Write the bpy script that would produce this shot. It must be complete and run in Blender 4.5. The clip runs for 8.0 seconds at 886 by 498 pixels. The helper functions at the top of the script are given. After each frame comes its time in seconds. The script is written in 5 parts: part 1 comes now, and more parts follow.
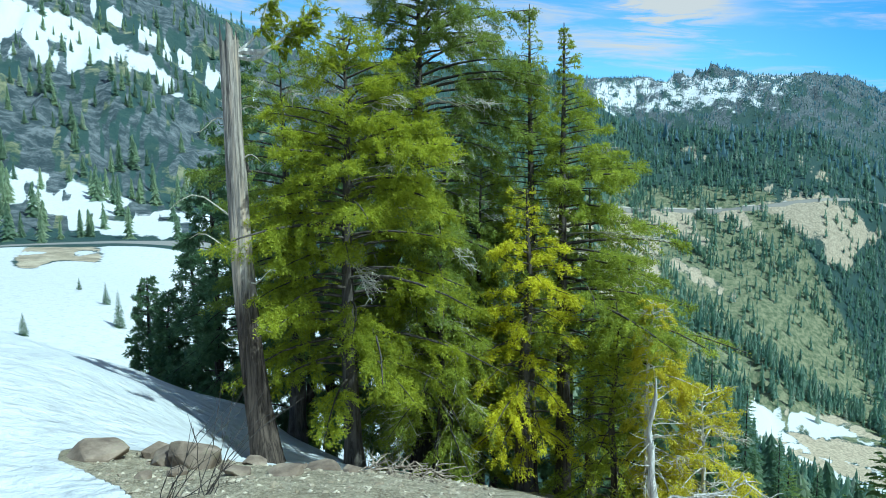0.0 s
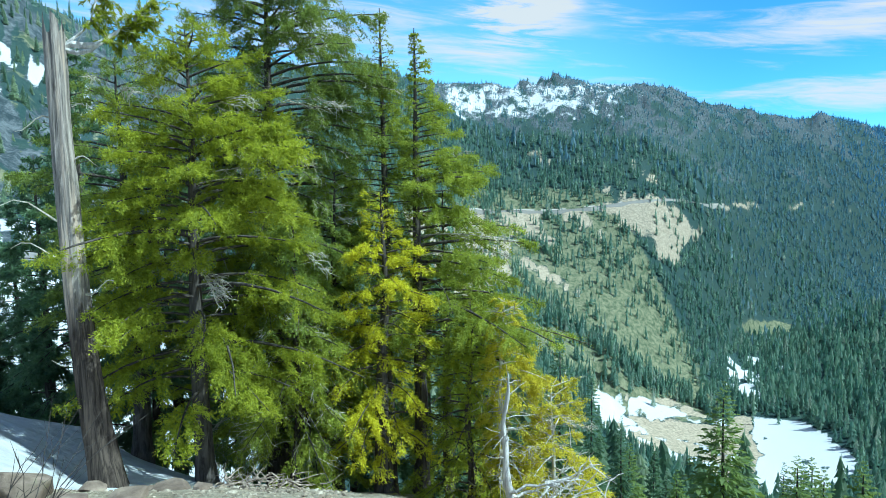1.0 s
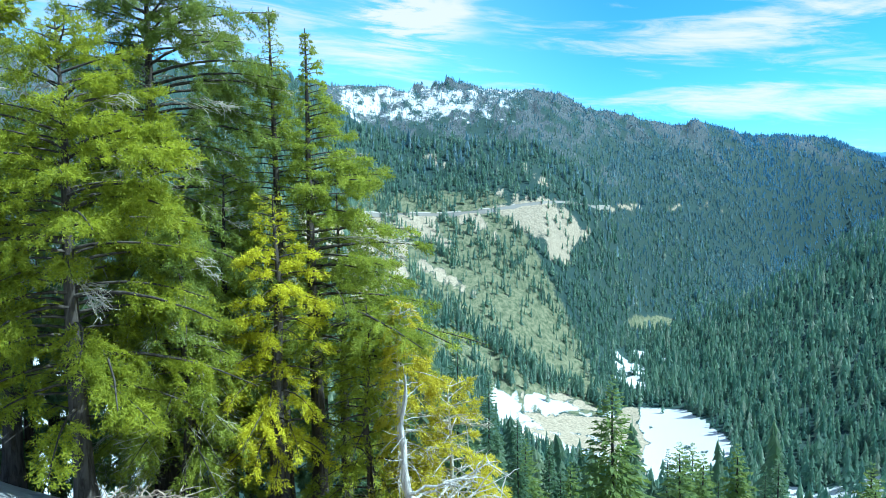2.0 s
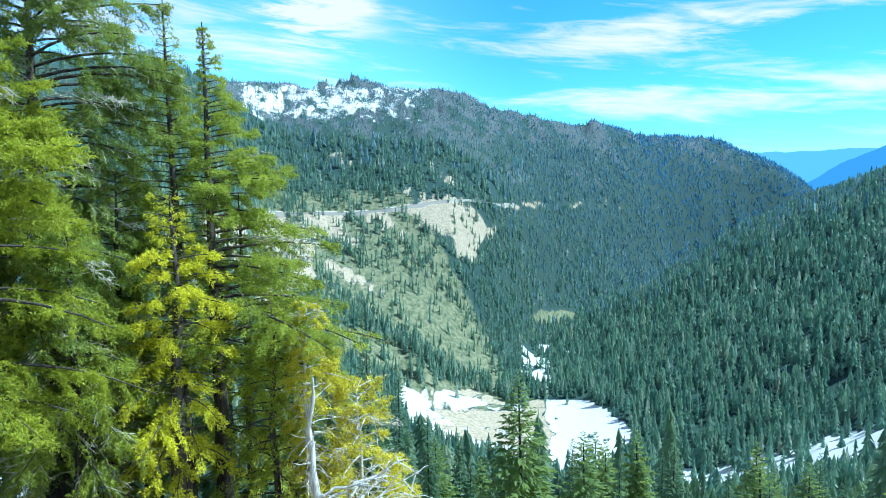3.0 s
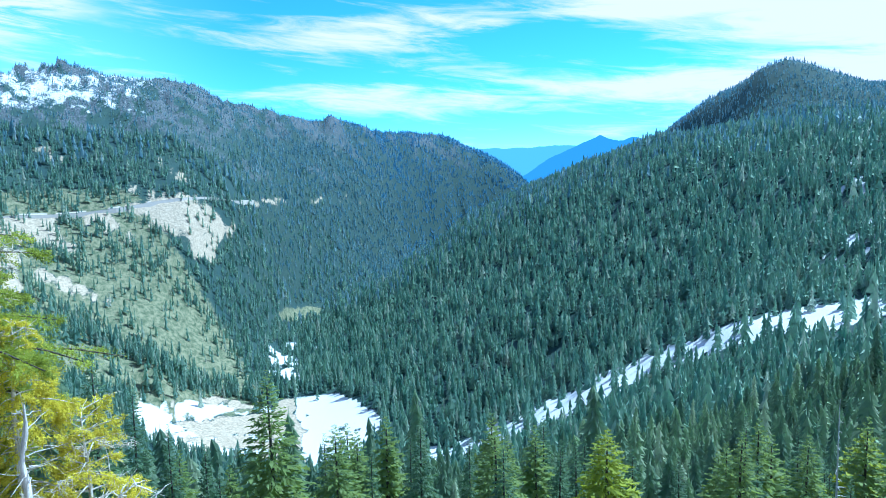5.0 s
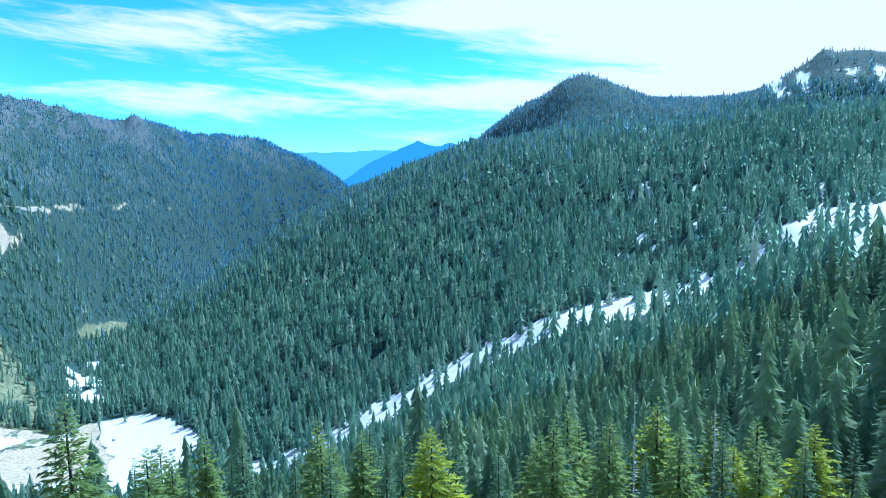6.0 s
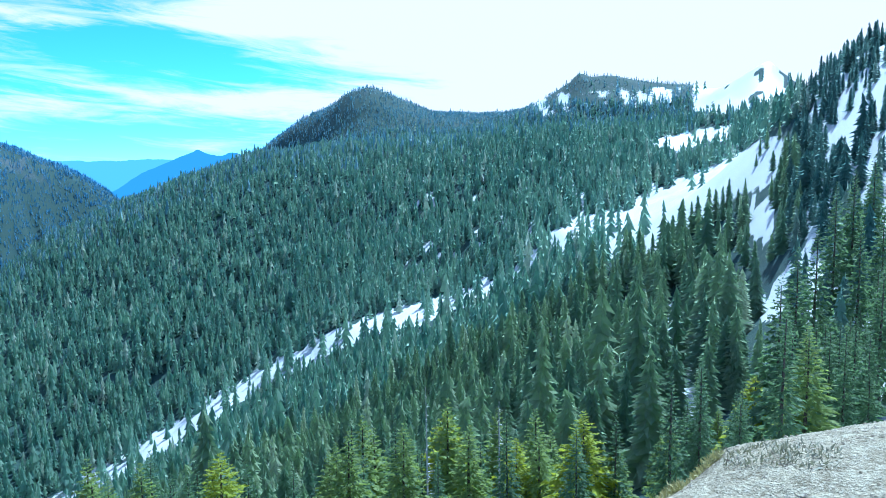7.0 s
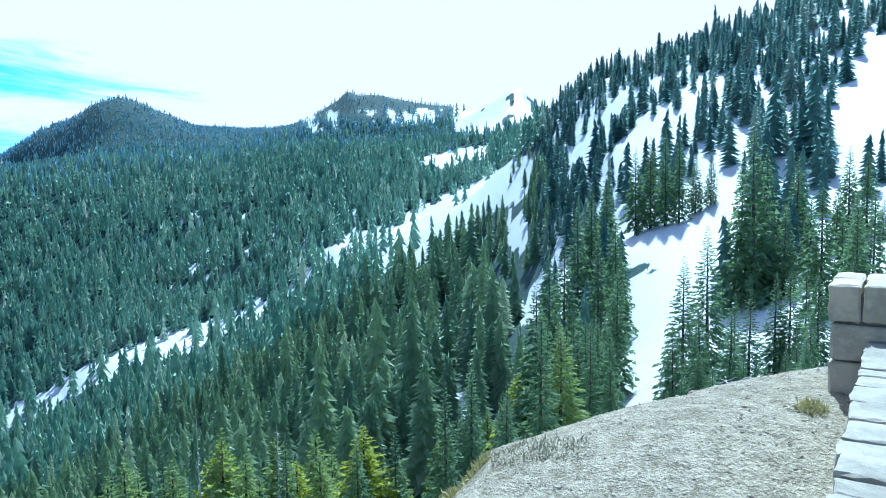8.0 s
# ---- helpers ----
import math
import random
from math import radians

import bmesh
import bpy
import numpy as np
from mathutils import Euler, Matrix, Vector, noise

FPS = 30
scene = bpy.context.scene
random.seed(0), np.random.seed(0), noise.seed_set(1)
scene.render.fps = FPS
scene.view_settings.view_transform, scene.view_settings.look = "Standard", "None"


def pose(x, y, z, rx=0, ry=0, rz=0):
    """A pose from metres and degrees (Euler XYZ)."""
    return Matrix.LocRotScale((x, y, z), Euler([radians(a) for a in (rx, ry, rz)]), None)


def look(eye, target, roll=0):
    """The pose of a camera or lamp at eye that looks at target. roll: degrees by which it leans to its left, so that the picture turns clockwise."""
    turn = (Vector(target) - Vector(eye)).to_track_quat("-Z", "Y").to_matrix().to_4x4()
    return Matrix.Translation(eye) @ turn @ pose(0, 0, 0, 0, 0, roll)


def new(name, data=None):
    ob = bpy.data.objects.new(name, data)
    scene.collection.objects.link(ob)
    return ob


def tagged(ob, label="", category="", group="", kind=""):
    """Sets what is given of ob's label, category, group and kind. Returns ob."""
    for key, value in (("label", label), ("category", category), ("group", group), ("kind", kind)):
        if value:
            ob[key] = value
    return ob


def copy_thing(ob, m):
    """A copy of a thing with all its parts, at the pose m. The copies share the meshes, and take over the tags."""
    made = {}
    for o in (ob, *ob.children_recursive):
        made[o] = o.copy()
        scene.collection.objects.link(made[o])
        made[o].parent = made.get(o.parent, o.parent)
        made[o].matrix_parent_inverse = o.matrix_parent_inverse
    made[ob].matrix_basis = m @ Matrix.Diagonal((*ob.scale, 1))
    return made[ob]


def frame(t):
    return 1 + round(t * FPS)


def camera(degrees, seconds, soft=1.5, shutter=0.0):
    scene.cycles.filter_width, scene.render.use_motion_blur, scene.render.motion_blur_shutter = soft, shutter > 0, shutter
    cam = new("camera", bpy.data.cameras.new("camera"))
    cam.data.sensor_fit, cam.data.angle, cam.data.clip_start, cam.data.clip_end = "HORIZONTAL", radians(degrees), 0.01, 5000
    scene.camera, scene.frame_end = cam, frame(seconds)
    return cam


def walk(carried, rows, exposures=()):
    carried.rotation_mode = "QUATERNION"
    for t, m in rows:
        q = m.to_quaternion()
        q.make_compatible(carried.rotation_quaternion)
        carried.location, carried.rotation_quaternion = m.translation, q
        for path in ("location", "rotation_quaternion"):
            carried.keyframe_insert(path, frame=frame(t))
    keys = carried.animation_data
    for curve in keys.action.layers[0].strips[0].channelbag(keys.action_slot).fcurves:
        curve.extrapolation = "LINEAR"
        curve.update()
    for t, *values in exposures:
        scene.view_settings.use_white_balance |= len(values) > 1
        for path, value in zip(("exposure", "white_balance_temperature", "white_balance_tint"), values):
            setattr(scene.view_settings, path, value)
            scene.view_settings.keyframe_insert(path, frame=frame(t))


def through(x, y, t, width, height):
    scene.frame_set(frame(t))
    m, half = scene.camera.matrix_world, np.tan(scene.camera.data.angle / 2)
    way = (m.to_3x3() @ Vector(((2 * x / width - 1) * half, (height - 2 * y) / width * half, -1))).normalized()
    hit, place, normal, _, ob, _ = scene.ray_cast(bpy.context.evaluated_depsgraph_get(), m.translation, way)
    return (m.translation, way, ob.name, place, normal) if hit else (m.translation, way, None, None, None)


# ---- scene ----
cam = camera(64.4, 8.0, 0.9)
EYE = 1.6
PATH = [
    (0.0, 0.000, 0.000, 0.000, 84.20, 0.70, -0.07),
    (0.5, 0.013, -0.006, 0.001, 84.22, 0.72, -6.40),
    (1.0, 0.019, -0.010, 0.002, 84.28, 0.76, -11.79),
    (1.5, 0.031, -0.009, -0.004, 84.38, 0.81, -16.29),
    (3.0, 0.057, -0.026, -0.006, 84.19, 0.88, -27.75),
    (3.5, 0.057, -0.039, -0.004, 83.97, 1.02, -32.04),
    (4.0, 0.060, -0.050, 0.001, 83.74, 1.15, -36.93),
    (5.5, 0.061, -0.064, 0.013, 83.42, 1.12, -55.47),
    (6.0, 0.066, -0.065, 0.023, 83.53, 0.90, -63.08),
    (6.5, 0.079, -0.069, 0.038, 83.76, 0.84, -71.30),
    (7.0, 0.096, -0.080, 0.051, 84.16, 0.72, -80.14),
    (7.5, 0.115, -0.099, 0.055, 84.70, 0.73, -89.19),
    (8.0, 0.141, -0.106, 0.060, 85.24, 1.03, -98.50),
]
EXPOSURE = [(0.0, 0.32, 4980, -15), (1.5, 0.7, 4800, -12), (3.5, 0.88, 4680, -9), (5.5, 0.89, 4320, -3), (7.0, 0.98, 4380, -4), (8.0, 0.95, 4450, -5)]
walk(cam, [(t, pose(x, y, EYE + z, a, b, c)) for t, x, y, z, a, b, c in PATH], EXPOSURE)

# ---- sky and sun ----
SUN_BEARING, SUN_HEIGHT = 116.0, 54.0


def bearing(az, r, z=0.0):
    """A place at a compass bearing (clockwise from +y), a distance and a height over the road."""
    return Vector((r * math.sin(radians(az)), r * math.cos(radians(az)), z))


class Nodes:
    """Short hand for building node trees."""

    def __init__(self, tree):
        self.tree = tree
        tree.nodes.clear()

    def add(self, node_type, **values):
        node = self.tree.nodes.new(node_type)
        for key, value in values.items():
            if key == "op":
                node.operation = value
            elif key == "kind":
                node.sky_type = value
            elif key == "attr":
                node.attribute_name = value
            elif key == "blend":
                node.blend_type = value
            elif key == "data":
                node.data_type = value
            elif key == "dims":
                node.noise_dimensions = value
        return node

    def put(self, socket, value):
        if isinstance(value, bpy.types.NodeSocket):
            self.tree.links.new(value, socket)
        elif value is not None:
            socket.default_value = (*value, 1.0) if isinstance(value, tuple) and len(value) == 3 and socket.type == "RGBA" else value

    def math(self, op, a, b=None, c=None, clamp=False):
        node = self.add("ShaderNodeMath", op=op)
        node.use_clamp = clamp
        for socket, value in zip(node.inputs, (a, b, c)):
            self.put(socket, value)
        return node.outputs[0]

    def step(self, value, low, high, to_low=0.0, to_high=1.0):
        node = self.add("ShaderNodeMapRange")
        node.interpolation_type = "SMOOTHSTEP"
        for socket, v in zip(node.inputs[:5], (value, low, high, to_low, to_high)):
            self.put(socket, v)
        return node.outputs[0]

    def noise(self, vector, scale, detail=4.0, rough=0.55, distort=0.0):
        node = self.add("ShaderNodeTexNoise")
        self.put(node.inputs["Vector"], vector)
        node.inputs["Scale"].default_value, node.inputs["Detail"].default_value = scale, detail
        node.inputs["Roughness"].default_value, node.inputs["Distortion"].default_value = rough, distort
        return node.outputs["Fac"]

    def mix(self, fac, a, b, blend="MIX"):
        node = self.add("ShaderNodeMix", data="RGBA", blend=blend)
        self.put(node.inputs[0], fac), self.put(node.inputs[6], a), self.put(node.inputs[7], b)
        return node.outputs[2]

    def attr(self, name):
        return self.add("ShaderNodeAttribute", attr=name).outputs["Fac"]

    def coords(self, scale=(1, 1, 1), which="Object"):
        node, place = self.add("ShaderNodeTexCoord"), self.add("ShaderNodeMapping")
        self.put(place.inputs["Vector"], node.outputs[which])
        place.inputs["Scale"].default_value = scale
        return place.outputs[0]

    def bump(self, height, strength, distance):
        node = self.add("ShaderNodeBump")
        node.inputs["Strength"].default_value, node.inputs["Distance"].default_value = strength, distance
        self.put(node.inputs["Height"], height)
        return node.outputs[0]

    def surface(self, colour, rough, normal=None, specular=0.3, translucent=0.0, through=None, metal=0.0):
        out, body = self.add("ShaderNodeOutputMaterial"), self.add("ShaderNodeBsdfPrincipled")
        self.put(body.inputs["Base Color"], colour), self.put(body.inputs["Roughness"], rough)
        body.inputs["Specular IOR Level"].default_value, body.inputs["Metallic"].default_value = specular, metal
        self.put(body.inputs["Normal"], normal)
        shader = body.outputs[0]
        if translucent:
            leaf, both = self.add("ShaderNodeBsdfTranslucent"), self.add("ShaderNodeMixShader")
            self.put(leaf.inputs[0], through)
            both.inputs[0].default_value = translucent
            self.put(both.inputs[1], shader), self.put(both.inputs[2], leaf.outputs[0])
            shader = both.outputs[0]
        self.put(out.inputs[0], shader)


def sky():
    world = bpy.data.worlds.new("sky")
    scene.world = world
    world.use_nodes = True
    n = Nodes(world.node_tree)
    air = n.add("ShaderNodeTexSky", kind="NISHITA")
    air.sun_disc, air.sun_elevation, air.sun_rotation = False, radians(SUN_HEIGHT), radians(SUN_BEARING)
    air.altitude, air.air_density, air.dust_density, air.ozone_density = 2300, 1.0, 0.1, 4.0
    way = n.add("ShaderNodeTexCoord").outputs["Generated"]
    split = n.add("ShaderNodeSeparateXYZ")
    n.put(split.inputs[0], way)
    x, y, z = split.outputs
    turn = n.math("ARCTAN2", x, y)
    # thin streaked cloud, laid out by bearing and height
    place = n.add("ShaderNodeCombineXYZ")
    n.put(place.inputs[0], n.math("MULTIPLY", turn, 1.5)), n.put(place.inputs[1], n.math("MULTIPLY_ADD", z, 11.0, n.math("MULTIPLY", turn, 0.9)))
    veil = n.noise(place.outputs[0], 1.3, 7.0, 0.6, 0.5)
    wisp = n.noise(place.outputs[0], 4.5, 6.0, 0.65, 0.8)
    sunward = n.add("ShaderNodeVectorMath", op="DOT_PRODUCT")
    n.put(sunward.inputs[0], way)
    sunward.inputs[1].default_value = bearing(SUN_BEARING - 20, math.cos(radians(34)), math.sin(radians(34)))
    near = n.step(sunward.outputs["Value"], 0.70, 0.94)
    bank = n.math("MULTIPLY", n.step(n.math("ABSOLUTE", n.math("SUBTRACT", z, n.math("MULTIPLY_ADD", n.math("SUBTRACT", veil, 0.5), 0.05, 0.092))), 0.006, 0.034, 1.0, 0.0), n.step(turn, 0.45, 0.75))
    amount = n.math("ADD", n.math("MULTIPLY_ADD", wisp, 0.45, n.math("MULTIPLY", veil, 0.75)), n.math("MULTIPLY", near, 0.46))
    rag = n.math("SUBTRACT", wisp, 0.5)
    puff = n.math("MULTIPLY", n.step(n.math("ABSOLUTE", n.math("SUBTRACT", n.math("MULTIPLY_ADD", rag, 0.25, turn), 0.335)), 0.01, 0.10, 1.0, 0.0), n.step(n.math("MULTIPLY_ADD", rag, 0.08, z), 0.165, 0.215))
    streak = n.math("MULTIPLY", n.step(n.math("ABSOLUTE", n.math("SUBTRACT", n.math("MULTIPLY_ADD", n.math("SUBTRACT", veil, 0.5), 0.10, z), n.math("MULTIPLY_ADD", turn, 0.03, 0.172))), 0.004, 0.032, 1.0, 0.0), n.step(turn, 0.5, 0.8))
    haze = n.step(turn, 0.62, 0.30)
    amount = n.math("MULTIPLY_ADD", puff, 0.22, amount)
    amount = n.math("MULTIPLY_ADD", streak, 0.15, amount)
    amount = n.math("MULTIPLY_ADD", haze, 0.11, amount)
    amount = n.step(n.math("MULTIPLY_ADD", bank, 0.14, amount), 0.63, 0.86)
    colour = n.mix(n.math("MULTIPLY", amount, 0.92), n.mix(1.0, air.outputs[0], n.mix(haze, (0.50, 0.73, 0.94), (0.92, 1.05, 1.08)), "MULTIPLY"), (4.45, 3.6, 3.15))
    out, light = n.add("ShaderNodeOutputWorld"), n.add("ShaderNodeBackground")
    n.put(light.inputs[0], colour)
    light.inputs[1].default_value = 0.15
    n.put(out.inputs[0], light.outputs[0])


sky()
sun = new("sun", bpy.data.lights.new("sun", "SUN"))
sun.data.energy, sun.data.angle, sun.data.color = 4.6, radians(0.5), (1.0, 0.97, 0.90)
sun.matrix_world = look(bearing(SUN_BEARING, 400 * math.cos(radians(SUN_HEIGHT)), 400 * math.sin(radians(SUN_HEIGHT))), (0, 0, 0))

# ---- materials ----
def material(name):
    m = bpy.data.materials.new(name)
    m.use_nodes = True
    return m, Nodes(m.node_tree)


def ground_material():
    m, n = material("mountain_ground")
    p = n.coords()
    big, mid, fine, grit = n.noise(p, 0.02, 6, 0.6), n.noise(p, 0.3, 6, 0.65), n.noise(p, 9.0, 5, 0.7), n.noise(p, 45.0, 3, 0.7)
    soil = n.mix(n.step(mid, 0.35, 0.7), (0.022, 0.048, 0.042), (0.05, 0.078, 0.06))
    soil = n.mix(n.math("MULTIPLY", n.step(big, 0.4, 0.62), 0.6), soil, (0.03, 0.06, 0.06))
    shrub = n.mix(n.step(n.noise(p, 0.12, 12, 0.85), 0.42, 0.58), (0.06, 0.085, 0.042), (0.22, 0.215, 0.125))
    stone = n.mix(n.step(n.noise(p, 0.22, 12, 0.8), 0.42, 0.66), (0.03, 0.045, 0.05), (0.17, 0.185, 0.19))
    scree = n.mix(n.step(n.noise(p, 0.25, 10, 0.75), 0.35, 0.68), (0.22, 0.185, 0.125), (0.50, 0.42, 0.30))
    gravel = n.mix(n.step(fine, 0.3, 0.7), (0.18, 0.148, 0.09), (0.43, 0.37, 0.25))
    gravel = n.mix(n.math("MULTIPLY", n.step(grit, 0.42, 0.7), 0.7), gravel, (0.56, 0.50, 0.37))
    gravel = n.mix(n.math("MULTIPLY", n.step(n.noise(p, 1.3, 7, 0.7), 0.5, 0.68), 0.5), gravel, (0.15, 0.128, 0.075))
    road = n.mix(fine, (0.20, 0.19, 0.175), (0.31, 0.295, 0.27))
    snow = n.mix(n.step(n.noise(p, 2.2, 5, 0.65), 0.45, 0.75), (0.55, 0.56, 0.565), (0.43, 0.437, 0.44))
    snow = n.mix(n.math("MULTIPLY", n.step(n.noise(p, 0.12, 6, 0.7), 0.55, 0.8), 0.35), snow, (0.55, 0.53, 0.49))
    edge = n.math("ADD", n.math("MULTIPLY", n.math("SUBTRACT", n.noise(p, 0.3, 8, 0.8), 0.5), 0.9), n.math("MULTIPLY", n.math("SUBTRACT", n.noise(p, 0.055, 6, 0.7), 0.5), 0.9))
    colour = soil
    for name, layer in (("shrub", shrub), ("stone", stone), ("scree", scree), ("gravel", gravel), ("road", road), ("snow", snow)):
        colour = n.mix(n.step(n.math("ADD", n.attr(name), edge if name not in ("road", "gravel") else 0.0), 0.42, 0.58), colour, layer)
    white = n.step(n.math("ADD", n.attr("snow"), edge), 0.42, 0.58)
    height = n.math("ADD", n.math("MULTIPLY", fine, n.math("SUBTRACT", 1.0, n.math("MULTIPLY", white, 0.75))), n.math("MULTIPLY", grit, n.math("MULTIPLY_ADD", white, -0.45, 0.5)))
    cups = n.noise(n.coords((1.0, 1.3, 1.0)), 3.4, 4, 0.55)
    height = n.math("MULTIPLY_ADD", cups, n.math("MULTIPLY", white, 1.6), height)
    n.surface(colour, n.math("MULTIPLY_ADD", white, -0.3, 0.95), n.bump(height, 0.9, 0.09), 0.25)
    return m


def foliage_material(name, dark, light, glow=0.3, tips=None):
    m, n = material(name)
    p = n.coords()
    tint = n.add("ShaderNodeNewGeometry").outputs["Random Per Island"]
    fac = n.math("MULTIPLY_ADD", n.noise(p, 1.3, 4, 0.6), 1.3, n.math("MULTIPLY_ADD", tint, 0.4, -0.5), clamp=True)
    colour = n.mix(fac, dark, light)
    if tips:
        colour = n.mix(n.step(n.noise(p, 0.8, 3, 0.6), 0.5, 0.7), colour, tips)
    n.surface(colour, 0.6, None, 0.25, glow, n.mix(0.5, colour, (light[0] * 1.3, light[1] * 1.3, light[2] * 0.8)))
    return m


def woods_material(name, dark, light, pale):
    """Needles of the woods: tint runs from tree to tree."""
    m, n = material(name)
    tint = n.attr("tint")
    p = n.coords()
    fac = n.math("MULTIPLY_ADD", n.noise(p, 0.5, 4, 0.7), 0.7, n.math("MULTIPLY_ADD", tint, 0.7, -0.3), clamp=True)
    colour = n.mix(fac, dark, light)
    colour = n.mix(n.step(tint, 0.93, 0.97), colour, pale)
    n.surface(colour, 0.75, n.bump(n.noise(p, 3.0, 3, 0.7), 0.6, 0.3), 0.15, 0.68, colour)
    return m


def bark_material(name, dark, light, stretch=0.15, scale=14.0, pale=None, foot=None):
    m, n = material(name)
    p = n.coords((1, 1, stretch))
    ridge = n.noise(p, scale, 6, 0.7, 0.6)
    colour = n.mix(n.step(ridge, 0.3, 0.7), dark, light)
    if pale:
        colour = n.mix(n.step(n.noise(p, scale * 0.25, 5, 0.6), 0.5, 0.62), colour, pale)
    if foot:
        up = n.add("ShaderNodeSeparateXYZ")
        n.put(up.inputs[0], n.coords())
        old = n.step(n.math("MULTIPLY_ADD", n.noise(p, 6.0, 4, 0.6), 1.6, up.outputs[2]), foot, foot + 0.9)
        colour = n.mix(old, n.mix(n.step(ridge, 0.35, 0.65), (0.03, 0.024, 0.02), (0.12, 0.095, 0.075)), colour)
    n.surface(colour, 0.9, n.bump(ridge, 0.9, 0.03), 0.15)
    return m


def rock_material(name, dark, light, lichen):
    m, n = material(name)
    p = n.coords()
    body = n.noise(p, 3.0, 8, 0.7)
    colour = n.mix(n.step(body, 0.32, 0.68), dark, light)
    colour = n.mix(n.math("MULTIPLY", n.step(n.noise(p, 7.0, 5, 0.7), 0.56, 0.7), 0.6), colour, lichen)
    shade = n.add("ShaderNodeObjectInfo").outputs["Random"]
    colour = n.mix(n.math("MULTIPLY", shade, 0.35), colour, dark)
    n.surface(colour, 0.9, n.bump(n.noise(p, 16.0, 6, 0.75), 0.6, 0.02), 0.25)
    return m


GROUND = ground_material()
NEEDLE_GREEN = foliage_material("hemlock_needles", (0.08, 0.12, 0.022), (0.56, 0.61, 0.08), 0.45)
# two more tones of hemlock needles, with shade and sun put into the colours
NEEDLE_SHADE = foliage_material("shade_toned_hemlock_needles", (0.07, 0.105, 0.03), (0.42, 0.49, 0.10), 0.45)
NEEDLE_BRIGHT = foliage_material("sun_toned_hemlock_needles", (0.075, 0.11, 0.014), (0.58, 0.61, 0.047), 0.45)
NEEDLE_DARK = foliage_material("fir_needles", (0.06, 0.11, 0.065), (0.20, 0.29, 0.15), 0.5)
NEEDLE_YELLOW = foliage_material("yellow_needles", (0.30, 0.29, 0.012), (0.86, 0.82, 0.03), 0.42)
NEEDLE_GOLD = foliage_material("golden_needles", (0.32, 0.29, 0.025), (0.86, 0.77, 0.06), 0.42)
# needle colour lightened to stand in for the lift of haze
WOODS = woods_material("woods_needles", (0.18, 0.265, 0.18), (0.48, 0.565, 0.34), (0.50, 0.56, 0.40))
# lighter, bluer copy: haze over ridge and spur put into the needle colour
WOODS_RIDGE = woods_material("ridge_haze_needles", (0.185, 0.30, 0.245), (0.43, 0.54, 0.395), (0.49, 0.55, 0.45))
# hillside firs stand against the light: their shade is put into a darker teal
WOODS_SHADE = woods_material("backlit_fir_needles", (0.10, 0.18, 0.165), (0.27, 0.37, 0.31), (0.32, 0.39, 0.33))
# far needles: the blue of distance haze is painted into the base colour
WOODS_HAZY = woods_material("far_haze_needles", (0.21, 0.33, 0.38), (0.42, 0.54, 0.55), (0.46, 0.55, 0.55))
WOODS_BLUE = woods_material("distant_haze_needles", (0.18, 0.33, 0.46), (0.34, 0.51, 0.64), (0.38, 0.52, 0.62))
NEEDLE_SLOPE = foliage_material("slope_fir_needles", (0.11, 0.165, 0.06), (0.34, 0.41, 0.11), 0.5)
BARK = bark_material("hemlock_bark", (0.035, 0.03, 0.026), (0.13, 0.115, 0.10))
BARK_SNAG = bark_material("weathered_snag_wood", (0.09, 0.08, 0.07), (0.50, 0.44, 0.38), 0.06, 22.0, (0.48, 0.38, 0.29), 3.0)
WOOD_GREY = bark_material("bleached_dead_wood", (0.36, 0.34, 0.31), (0.76, 0.73, 0.69), 0.15, 20.0)
TWIG_GREY = bark_material("lichened_twigs", (0.34, 0.31, 0.24), (0.66, 0.61, 0.50), 0.5, 30.0)
ROCK = rock_material("brown_grey_rock", (0.12, 0.09, 0.065), (0.34, 0.27, 0.20), (0.28, 0.27, 0.15))
STONE = rock_material("cut_grey_stone", (0.32, 0.28, 0.20), (0.58, 0.51, 0.37), (0.60, 0.55, 0.43))
CAPSTONE = rock_material("pale_cap_stone", (0.24, 0.215, 0.165), (0.43, 0.39, 0.31), (0.48, 0.44, 0.36))
MORTAR = rock_material("mortar", (0.12, 0.115, 0.10), (0.2, 0.19, 0.17), (0.2, 0.19, 0.17))


# ---- arithmetic ----
def hash2(i, j, seed):
    v = np.sin(i * 127.1 + j * 311.7 + seed * 74.7) * 43758.5453
    return v - np.floor(v)


def value_noise(x, y, seed=0):
    i, j = np.floor(x), np.floor(y)
    u, v = x - i, y - j
    u, v = u * u * (3 - 2 * u), v * v * (3 - 2 * v)
    a, b, c, d = hash2(i, j, seed), hash2(i + 1, j, seed), hash2(i, j + 1, seed), hash2(i + 1, j + 1, seed)
    return (a * (1 - u) + b * u) * (1 - v) + (c * (1 - u) + d * u) * v


def fbm(x, y, octaves=4, seed=0, gain=0.5):
    """Fractal noise from 0 to 1."""
    total, size, norm = 0.0, 1.0, 0.0
    for k in range(octaves):
        total = total + size * value_noise(x * 2.03**k + 17.3 * k, y * 2.03**k - 9.1 * k, seed + k)
        norm += size
        size *= gain
    return total / norm


def ramp(x, low, high):
    u = np.clip((x - low) / (high - low), 0, 1)
    return u * u * (3 - 2 * u)


